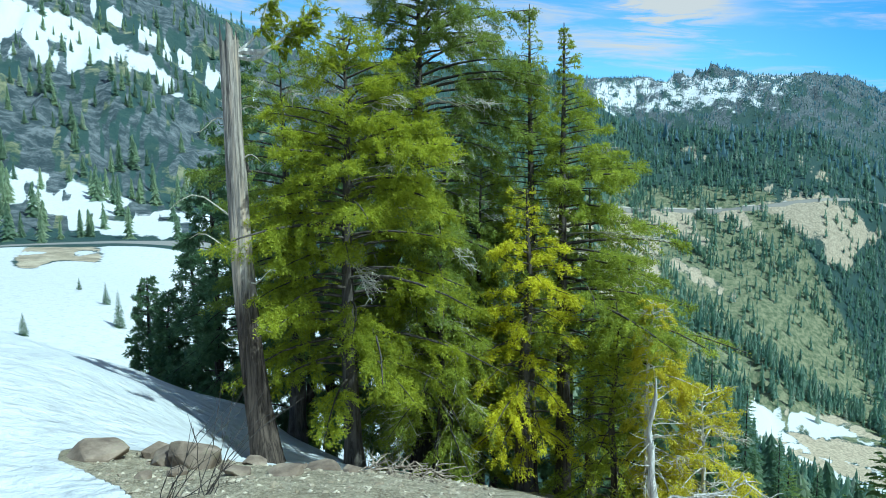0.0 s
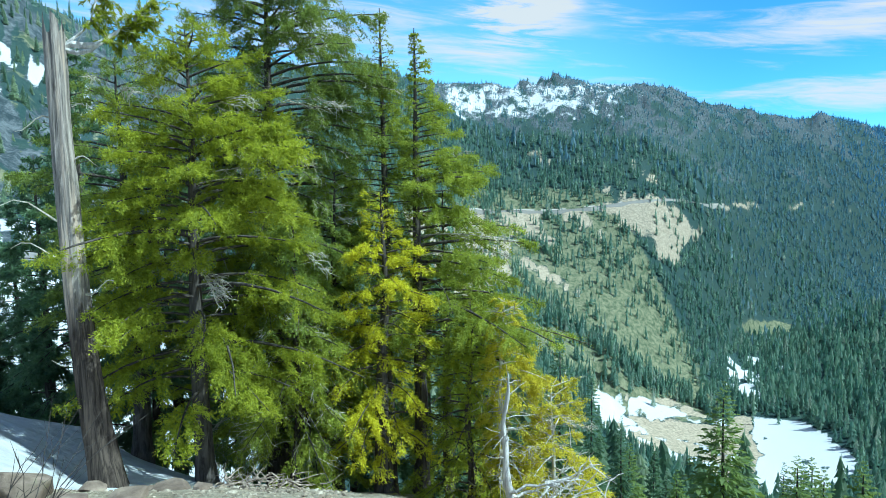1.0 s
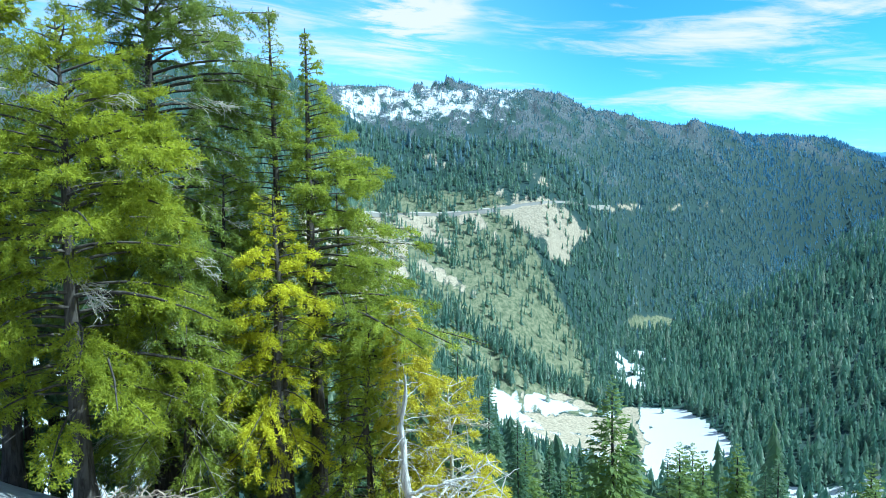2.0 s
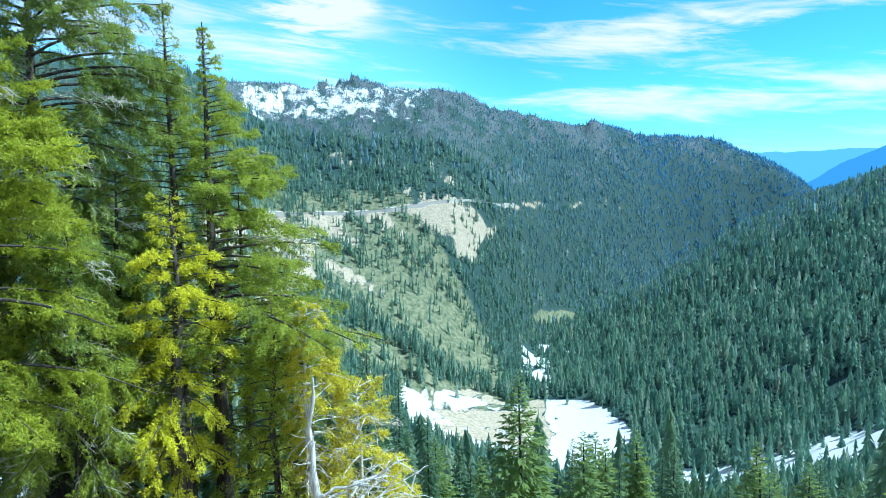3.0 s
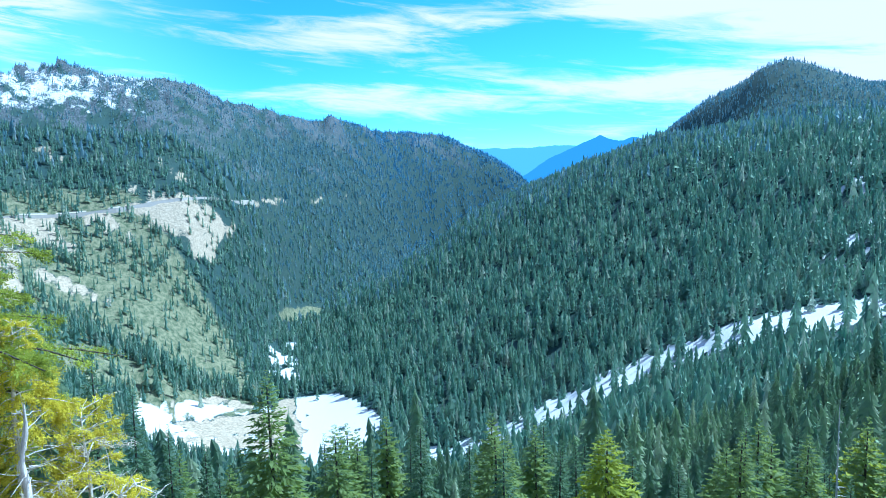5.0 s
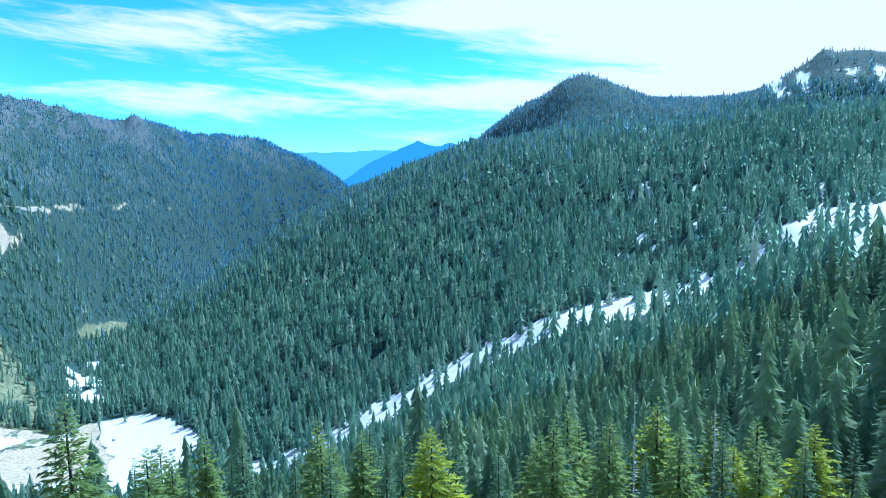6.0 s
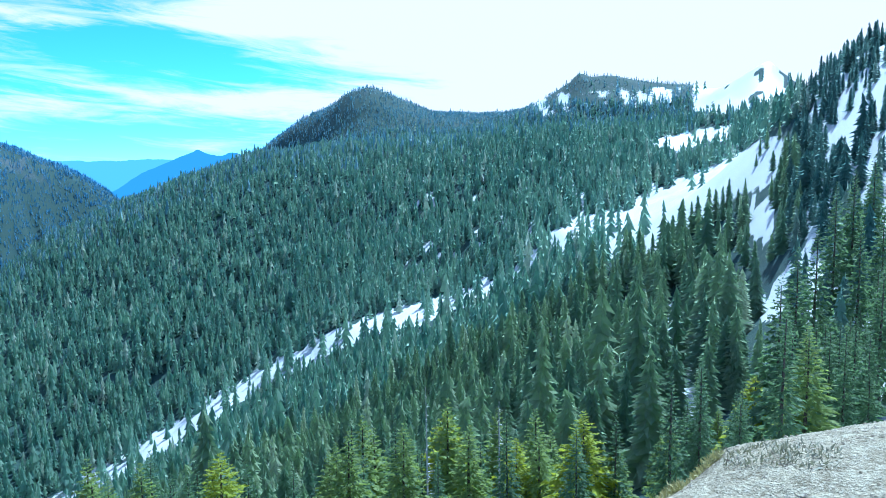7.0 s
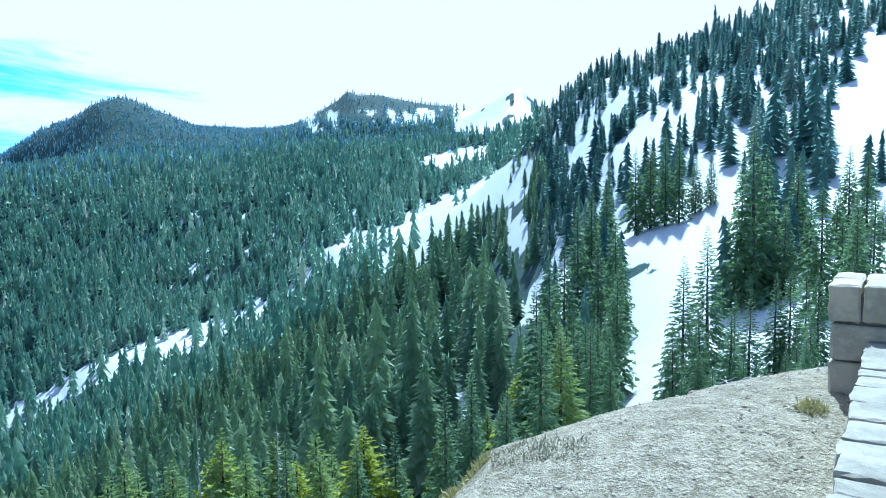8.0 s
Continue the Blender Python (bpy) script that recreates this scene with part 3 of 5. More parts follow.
    run = az + 2.2 * (fall - 0.5) + 0.5 * (fbm(az * 3.2 + el * 4.4, el * 0.25, 3, 52) - 0.5), el + 0.7 * (n4 - 0.5)
    scree = np.maximum.reduce([patch(*run, p, 0.25) for p in SCREE_FANS]) * (0.55 + 0.45 * ramp(fbm(az * 2.4 + el * 3.3, el * 0.2, 3, 85), 0.36, 0.52)) * (r > 450) * (r < 2300)
    ledges = np.maximum.reduce([patch(*run, p, 0.3) for p in OUTCROPS]) * ramp(n4, 0.40, 0.58) * 0.65 * (r > 1300)
    cutting = within(az, 32.5, 44, 0.6) * within(el, -2.7, -1.9, 0.25) * ramp(fbm(az * 1.1, el * 2.0, 3, 86), 0.46, 0.60) * 0.62 * (r > 1700)
    scree = np.maximum.reduce([scree, ledges, cutting, dirt * (az < 0)])
    brook = np.interp(el, [-23.5, -22, -20.5, -19.2, -18], [37.0, 35.7, 36.2, 35.3, 35.0]) + 1.0 * (fbm(x / 50, y / 50, 3, 57) - 0.5)
    mud = valley_flat(az, r, el) * np.maximum.reduce([within(az, 26, 35, 1.0) * within(el, -20.9, -18.6, 0.5) * ramp(fbm(az * 0.8, el * 2.0, 4, 53), 0.44, 0.64), patch(az + 1.4 * (n2 - 0.5), el + 0.9 * (n1 - 0.5), MUD, 0.25), within(az, 22, 36, 0.5) * ramp(fbm(az * 0.45, el * 3.0 + az * 0.6, 4, 59), 0.50, 0.66), 1 - ramp(np.abs(az - brook), 0.05, 0.6)])
    scree = np.maximum(scree, mud)
    snow = snow * (1 - mud)
    shrub = within(az, 2, 37, 2) * within(el, -19, -1, 1.5) * (r > 500) * (r < 2200) * (1 - ramp(az + 0.5 * (el + 7), 27.0, 29.5))
    shrub = np.maximum(shrub, within(az, 35, 38.5, 0.5) * within(el, -11.9, -10.8, 0.2) * (r > 1500))
    stone = (ramp(el, np.interp(az, [26, 36, 48], [1.0, -0.5, -2.0]), np.interp(az, [26, 36, 48], [5.5, 4.4, 3.4])) * (r > 1900) * (az < 60) * (1 - 0.3 * ramp(az, 26, 36)) + 0.4 * ramp(el, 5.6, 6.6) * (r > 2200) * (az > 60)) * ramp(fbm(az * 1.6 + el * 1.2, el * 1.0, 5, 48, 0.6), 0.42, 0.5)
    rib = ramp(fbm((az + 1.5 * el) * 0.9, el * 0.3, 5, 54, 0.6), 0.55, 0.62) * within(az, 20, 53, 2) * within(el, -1.5, 9, 1.0) * (r > 1900)
    stone = np.maximum(stone, 0.52 * rib)
    stone = np.maximum(stone, within(az, -60, -5, 3) * within(r, 150, 700, 10) * 0.9 * ramp(n1 * 0.5 + n4 * 0.5, 0.43, 0.53))
    shrub = np.maximum(shrub, within(az, -60, -5, 3) * within(r, 150, 700, 10) * ramp(n2, 0.40, 0.52) * 0.5)
    stone = stone * (1 - 0.8 * (shrub > 0.5) * (az < 0)) * (1 - white_peak)
    gravel = (1 - ramp(r, 13, 19)) * 1.0
    road = within(r, 127.5, 138, 0.6) * (az < -12) * (az > -100)
    road = np.maximum(road, ((r < 14) & (az > 140)) * 1.0)
    return dict(snow=np.clip(snow, 0, 1) * (1 - np.clip(road, 0, 1)), scree=scree, shrub=shrub * (1 - scree), stone=np.clip(stone, 0, 1), gravel=gravel, road=road)


def ground_sheet():
    az = np.concatenate([np.arange(-46, 136, 0.33), np.arange(136, 314, 4.0)])
    r = np.concatenate([np.geomspace(0.02, 3.0, 14, endpoint=False), np.geomspace(3.0, 24, 95, endpoint=False), np.geomspace(24, 700, 84, endpoint=False), np.geomspace(700, 4900, 125)])
    a, d = np.meshgrid(az, r, indexing="ij")
    z = height(a.ravel(), d.ravel()).reshape(a.shape)
    rad = np.radians(a)
    verts = np.stack([d * np.sin(rad), d * np.cos(rad), z], 2).reshape(-1, 3)
    na, nr = a.shape
    i, j = np.meshgrid(np.arange(na), np.arange(nr - 1), indexing="ij")
    k = (i + 1) % na
    faces = np.stack([i * nr + j, i * nr + j + 1, k * nr + j + 1, k * nr + j], 2).reshape(-1, 4)
    ob = mesh_from("ground", verts, faces, GROUND, True, **cover(a.ravel(), d.ravel(), z.ravel()))
    tagged(ob, "mountain ground of gravel, snow, scree and forest floor", "ground", kind="structure")
    return az, r, z


GRID = ground_sheet()


def ground_z(az, r):
    """Height of the built sheet."""
    ga, gr, gz = GRID
    az, r = np.atleast_1d(np.asarray(az, dtype=float)), np.atleast_1d(np.asarray(r, dtype=float))
    i = np.clip(np.searchsorted(ga, az) - 1, 0, len(ga) - 2)
    j = np.clip(np.searchsorted(gr, r) - 1, 0, len(gr) - 2)
    u, v = (az - ga[i]) / (ga[i + 1] - ga[i]), (r - gr[j]) / (gr[j + 1] - gr[j])
    return (gz[i, j] * (1 - u) + gz[i + 1, j] * u) * (1 - v) + (gz[i, j + 1] * (1 - u) + gz[i + 1, j + 1] * u) * v


def valley_road():
    """The road that runs along the valley's far wall, on its cut ledge."""
    m, n = material("far_road_surface")
    n.surface(n.mix(n.noise(n.coords(), 0.2, 5, 0.6), (0.34, 0.31, 0.26), (0.46, 0.42, 0.36)), 0.9)
    az = np.arange(9, 33.6, 0.1)
    r = np.interp(az, [p[0] for p in WALL_ROAD], [p[1] for p in WALL_ROAD])
    z = np.convolve(np.pad(ground_z(az, r), 20, mode="edge"), np.ones(41) / 41, mode="valid") + 2.0
    rows = []
    for out, up in ((-7, -9), (-4.5, 0.0), (-4.4, 0.9), (-3.9, 0.9), (-3.8, 0.0), (3.5, 0.0), (8, 3)):
        rows.append(np.stack([(r + out) * np.sin(np.radians(az)), (r + out) * np.cos(np.radians(az)), z + up], 1))
    k = len(az)
    i = np.arange(k - 1)
    faces = np.concatenate([np.stack([j * k + i, j * k + i + 1, (j + 1) * k + i + 1, (j + 1) * k + i], 1) for j in range(len(rows) - 1)])
    tagged(mesh_from("road", np.concatenate(rows), faces, m), "grey road with a low wall along the valley side", "road", kind="structure")


valley_road()


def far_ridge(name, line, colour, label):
    """A ridge on the horizon beyond the valley's mouth: a plain backdrop, its haze painted as a flat blue glow."""
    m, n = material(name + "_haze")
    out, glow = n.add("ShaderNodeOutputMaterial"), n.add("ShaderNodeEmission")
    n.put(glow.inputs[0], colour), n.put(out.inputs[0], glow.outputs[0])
    az = np.arange(line[0][0], line[-1][0], 0.1)
    el = np.interp(az, [p[0] for p in line], [p[2] for p in line]) + (fbm(az * 2.0, az * 0, 4, 71) - 0.5) * 0.22
    d = line[0][1]
    rad, top = np.radians(az), EYE + d * np.tan(np.radians(el))
    rows = [np.stack([(d + off) * np.sin(rad), (d + off) * np.cos(rad), z], 1) for off, z in ((0, np.full(len(az), -420.0)), (0, top), (45, top - 5), (45, np.full(len(az), -420.0)))]
    n_az = len(az)
    i = np.arange(n_az - 1)
    faces = np.concatenate([np.stack([k * n_az + i, k * n_az + i + 1, (k + 1) * n_az + i + 1, (k + 1) * n_az + i], 1) for k in range(3)])
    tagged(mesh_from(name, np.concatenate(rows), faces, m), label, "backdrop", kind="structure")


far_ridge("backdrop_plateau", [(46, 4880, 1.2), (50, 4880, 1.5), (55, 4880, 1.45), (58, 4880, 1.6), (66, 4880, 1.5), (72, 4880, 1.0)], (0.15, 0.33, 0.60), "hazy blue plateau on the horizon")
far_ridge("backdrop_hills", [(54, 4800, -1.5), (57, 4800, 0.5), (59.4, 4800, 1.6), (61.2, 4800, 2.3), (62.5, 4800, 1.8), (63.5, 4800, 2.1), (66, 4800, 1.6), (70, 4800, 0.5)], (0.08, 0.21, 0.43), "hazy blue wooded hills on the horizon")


# ---- woods ----
def star_tree(tiers, sides, rng):
    """A conifer 1 high: ragged skirts of boughs one over another; the corners and faces of one tree."""
    verts, faces = [], []
    full = rng.uniform(0.7, 1.0)
    for k in range(tiers):
        low = 0.03 + 0.93 * k / tiers
        wide = 0.18 * (1 - low) ** full * rng.uniform(0.8, 1.15) + 0.012
        turn, lean = rng.random() * 6.28, rng.uniform(-0.02, 0.02)
        first = len(verts)
        verts.append((lean, -lean, min(1.0, low + (1.6 if tiers > 9 else 1.3) / tiers)))
        for s in range(sides):
            a = turn + 6.283 * (s + rng.uniform(-0.3, 0.3)) / sides
            far = wide * (rng.uniform(0.95, 1.35) if s % 2 else rng.uniform(0.45, 0.75))
            verts.append((far * math.cos(a), far * math.sin(a), low + (0.0 if s % 2 else 0.35 / tiers) + rng.uniform(-0.4, 0.25) / tiers))
        faces += [(first, first + 1 + s, first + 1 + (s + 1) % sides) for s in range(sides)]
    verts += [(0.007, 0, 0.93), (-0.005, 0.007, 0.93), (0, 0, 1.04)]
    faces.append((len(verts) - 3, len(verts) - 2, len(verts) - 1))
    return np.array(verts), np.array(faces)


def hidden(az, r, top):
    """Whether nearer ground stands before a tree's top, seen from the overlook."""
    ga, gr, gz = GRID
    horizon = np.maximum.accumulate((gz - EYE) / gr[None], axis=1)
    i = np.clip(np.searchsorted(ga, az), 0, len(ga) - 1)
    j = np.clip(np.searchsorted(gr, r) - 3, 0, len(gr) - 1)
    return (top - EYE) / r < horizon[i, j] - 0.004


def hides_snow(az, el, r):
    """Where a crown would hide open snow from the camera, by bearing and rise."""
    band = np.interp(az, [p[0] for p in GULLY], [p[2] for p in GULLY])
    gully = 0.95 * ramp(1.05 - np.abs(el - band - 0.1), 0.0, 0.6) * (az > 46) * (az < 88) * (r < 1000) * (0.65 + 0.35 * ramp(fbm(az * 1.4, el * 1.2, 3, 87), 0.4, 0.5))
    fan = patch(az, el, GULLY_FAN) * (r < 1500)
    spur = patch(az, el, SPUR_STRIP)
    rest = np.maximum.reduce([patch(az, el, p) for p in HILL_SNOW + SLOPE_PATCHES + [FLAT]]) * (r < 1150)
    return np.maximum.reduce([gully, fan * (0.25 + 0.65 * ramp(fbm(az * 1.6, el * 1.6, 3, 88), 0.38, 0.5)), spur, rest])


def tree_cover(az, r, z):
    """How thickly trees stand, 0 to 1."""
    x, y = r * np.sin(np.radians(az)), r * np.cos(np.radians(az))
    el = np.degrees(np.arctan2(z - EYE, r))
    within = lambda v, a, b, s: ramp(v, a - s, a + s) * (1 - ramp(v, b - s, b + s))
    c = cover(az, r, z)
    n1, n2 = fbm(x / 60, y / 60, 4, 61), fbm(x / 25, y / 25, 4, 62)
    fall = fbm((az + 1.37 * el) * 0.42, el * 0.10, 3, 63, 0.45)
    rib = fbm((az + 1.5 * el) * 0.9, el * 0.3, 5, 54, 0.6)
    dense = np.ones_like(az)
    left = (az < 36) & (r > 150)
    slope = 0.20 + 0.80 * ramp(fall * 0.8 + n2 * 0.2, 0.47, 0.53)
    shade = ramp(az + 0.5 * (el + 7), 26.5, 30.5)
    upper = 0.45 + 0.55 * ramp(n1, 0.36, 0.48)
    dense = np.where(left, np.where(el > np.interp(az, [10, 28, 34], [-1.6, -0.8, -3.0]), upper, slope * (1 - shade) + shade), dense)
    edge = np.interp(az, [24, 32, 40, 50], [2.5, 2.2, 1.2, 0.4])
    crest = ramp(el, edge - 2.0, edge + 2.0) * (r > 1900) * (az < 60)
    dense = dense * (1 - crest) + crest * (0.45 + 0.55 * (1 - ramp(rib, 0.46, 0.56)))
    dense = np.where((r > 2200) & (az > 60) & (el > 5.6), np.where(az > 84, 0.22, 0.6), dense)
    hill = (az < 2) & (r > 100)
    dense = np.where(hill, 0.30 + 0.7 * ramp(n2, 0.44, 0.54) + 0.8 * within(el, 5.2, 7.4, 0.6), dense)
    right = (az > 104) & (r < 900)
    open_snow = np.maximum.reduce([patch(az, el, p) for p in HILL_SNOW + SLOPE_PATCHES])
    dense = np.where(right, (0.06 + 0.94 * ramp(n1 * 0.5 + n2 * 0.5 + 0.12 * ramp(-az, -114, -107) - 0.03 * ramp(r, 200, 400) + 0.05 * ramp(az, 115, 119), 0.42, 0.49)), dense)
    dense = np.where((az > 95) & (r < 900), dense * (1 - 0.96 * open_snow), dense)
    dense = np.where((r > 1800) & (az > 99.5) & (el > 4.3), 0.05, dense)
    bare = np.maximum.reduce([c["snow"] * np.where(right | hill, 0.15, np.where((az > 46) & (az < 87) & (r < 1600), 0.7, np.where((az > 95) & (r > 1600), 1.0, 0.96))), c["scree"] * 0.95, c["road"], 0.35 * c["stone"] * (az > -5)])
    dense = dense * (1 - valley_flat(az, r, el) * (0.97 - 0.25 * ramp(n2, 0.5, 0.62)))
    meadow = within(az, 35, 38.5, 0.4) * within(el, -12, -10.7, 0.2) * (r > 1500)
    return dense * (1 - bare) * (1 - meadow)


def woods(name, r0, r1, a0, a1, spacing, tall, tiers, sides, seed, label, mat, thin=None):
    rng = random.Random(seed)
    gen = np.random.default_rng(seed)
    area = 0.5 * (r1 * r1 - r0 * r0) * radians(a1 - a0)
    count = int(area / spacing**2)
    az, r = gen.uniform(a0, a1, count), np.sqrt(gen.uniform(r0 * r0, r1 * r1, count))
    z = ground_z(az, r)
    chance = tree_cover(az, r, z)
    if thin:
        chance = chance * np.interp(r, [p[0] for p in thin], [p[1] for p in thin])
    keep = gen.random(count) < chance
    az, r, z = az[keep], r[keep], z[keep]
    rise = np.degrees(np.arctan2(z - EYE, r))
    size = tall * gen.lognormal(0, 0.25, len(az)) * np.where(az < 2, 0.27, 1.0) * np.where((az > 62) & (r > 2350), 0.55, 1.0) * np.where((az < 60) & (r > 1900), 0.62 - 0.26 * ramp(rise, 1.0, 4.5), 1.0)
    size = size * np.where((az > 102.5) & (r < 800) & (tall > 12), 0.6, 1.0) * np.where((az > 60) & (az < 108), 1 - 0.3 * ramp(r, 1500, 2100), 1.0)
    # the higher part of the hill stands half open, with smaller trees
    high = (az > 106) * ramp(rise, 0.5, 3.0) * (r > 150)
    keep = ~hidden(az, r, z + size) & (gen.random(len(az)) > 0.25 * high)
    # crowns that block the camera's view of the snow are thinned out
    for part_up in (0.3, 0.6, 0.85):
        tip = np.degrees(np.arctan2(z + size * part_up - EYE, r))
        keep &= gen.random(len(az)) > 0.55 * hides_snow(az, tip, r)
    az, r, z, size = az[keep], r[keep], z[keep], size[keep]
    kinds = [star_tree(tiers, sides, rng) for _ in range(7)]
    all_v, all_f, all_t, base = [], [], [], 0
    which = gen.integers(0, len(kinds), len(az))
    for k, (v, f) in enumerate(kinds):
        m = which == k
        n = int(m.sum())
        turn, s = gen.uniform(0, 6.283, n), size[m]
        fat = gen.uniform(0.75, 1.25, n)
        c, d = np.cos(turn), np.sin(turn)
        px = (v[None, :, 0] * c[:, None] - v[None, :, 1] * d[:, None]) * (s * fat)[:, None] + (r[m] * np.sin(np.radians(az[m])))[:, None]
        py = (v[None, :, 0] * d[:, None] + v[None, :, 1] * c[:, None]) * (s * fat)[:, None] + (r[m] * np.cos(np.radians(az[m])))[:, None]
        pz = v[None, :, 2] * s[:, None] + z[m][:, None] - 0.4
        all_v.append(np.stack([px, py, pz], 2).reshape(-1, 3))
        all_f.append((f[None] + (np.arange(n) * len(v))[:, None, None] + base).reshape(-1, 3))
        all_t.append(np.repeat(gen.random(n), len(v)))
        base += n * len(v)
    ob = mesh_from(name, np.concatenate(all_v), np.concatenate(all_f), mat, False, tint=np.concatenate(all_t))
    tagged(ob, label, "woods", kind="stuff")


woods("slope_woods", 92, 200, 14, 107, 6.8, 17, 24, 14, 5, "dark green firs thick on the slope below", WOODS)
woods("valley_side_woods", 200, 460, -34, 107, 8.4, 21, 14, 10, 1, "dark green firs further down the slope", WOODS)
woods("hill_woods", 130, 200, -34, 2, 6.0, 22, 10, 10, 6, "small dark firs above the snowy road", WOODS)
woods("hillside_firs", 92, 680, 106, 133, 5.8, 11.5, 15, 10, 9, "firs in clumps on the snowy hillside, darkened as if backlit", WOODS_SHADE)
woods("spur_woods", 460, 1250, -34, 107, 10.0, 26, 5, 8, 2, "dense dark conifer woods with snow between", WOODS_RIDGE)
woods("ridge_woods", 1250, 2500, 37, 110, 11.0, 27, 3, 6, 3, "dense conifer woods on the ridge, blue-green with painted haze", WOODS_RIDGE, [(2100, 1), (2500, 0.2)])
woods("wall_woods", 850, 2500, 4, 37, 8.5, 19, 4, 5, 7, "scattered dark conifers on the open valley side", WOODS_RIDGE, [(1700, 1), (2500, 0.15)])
woods("valley_woods", 1700, 3300, 4, 110, 9.6, 27, 2, 5, 8, "conifers up the far valley, tinted blue-green in place of haze", WOODS_HAZY, [(1700, 0), (2500, 1), (2700, 1), (3300, 0)])
woods("distant_woods", 2700, 4300, 0, 108, 9.5, 27, 2, 5, 4, "distant conifers on the mountain crests, tinted blue in place of haze", WOODS_BLUE, [(2700, 0), (3300, 1)])


# ---- trees, grown branch by branch ----
def unit(v):
    return v / (np.linalg.norm(v, axis=-1, keepdims=True) + 1e-9)


def blades(start, way, length, width, gen):
    """Needled twigs as slim lopsided spikes: one triangle each."""
    n = len(start)
    side = unit(np.cross(way, 0.55 * gen.normal(size=(n, 3)) + np.array([0, 0, 1.0]))) * width[:, None]
    verts = np.stack([start - 0.3 * side, start + way * (length * 0.4)[:, None] + side, start + way * length[:, None] - 0.3 * side], 1).reshape(-1, 3)
    return verts, np.arange(3 * n).reshape(-1, 3)


def tube(points, radii, sides):
    """A tapered limb along points; corners and faces, as triangles."""
    points, radii = np.asarray(points, float), np.asarray(radii, float)
    way = unit(np.gradient(points, axis=0))
    ref = np.array([1.0, 0.2, 0.1]) if abs(way[0][2]) > 0.8 else np.array([0.0, 0.0, 1.0])
    u = unit(np.cross(way, ref))
    v = np.cross(way, u)
    a = np.arange(sides) * 2 * math.pi / sides
    ring = points[:, None] + radii[:, None, None] * (np.cos(a)[None, :, None] * u[:, None] + np.sin(a)[None, :, None] * v[:, None])
    n = len(points)
    i, j = np.meshgrid(np.arange(n - 1), np.arange(sides), indexing="ij")
    k = (j + 1) % sides
    p, q, s, t = i * sides + j, i * sides + k, (i + 1) * sides + k, (i + 1) * sides + j
    faces = np.concatenate([np.stack([p, q, s], 2).reshape(-1, 3), np.stack([p, s, t], 2).reshape(-1, 3)])
    return ring.reshape(-1, 3), faces


class Pile:
    """Gathers corners and faces of many pieces into one mesh."""

    def __init__(self):
        self.verts, self.faces, self.count = [], [], 0

    def add(self, verts, faces):
        self.verts.append(verts), self.faces.append(faces + self.count)
        self.count += len(verts)

    def arrays(self):
        return np.concatenate(self.verts), np.concatenate(self.faces)


def trunk_line(height, lean, wander, gen, steps=14):
    s = np.linspace(0, 1, steps)
    bow = np.stack([fbm(s * 2.2 + gen.uniform(0, 50), s * 0, 2, 5) - 0.5, fbm(s * 2.2 + gen.uniform(0, 50), s * 0, 2, 6) - 0.5], 1) * wander
    return np.stack([lean[0] * s + bow[:, 0] - bow[0, 0], lean[1] * s + bow[:, 1] - bow[0, 1], height * s], 1)


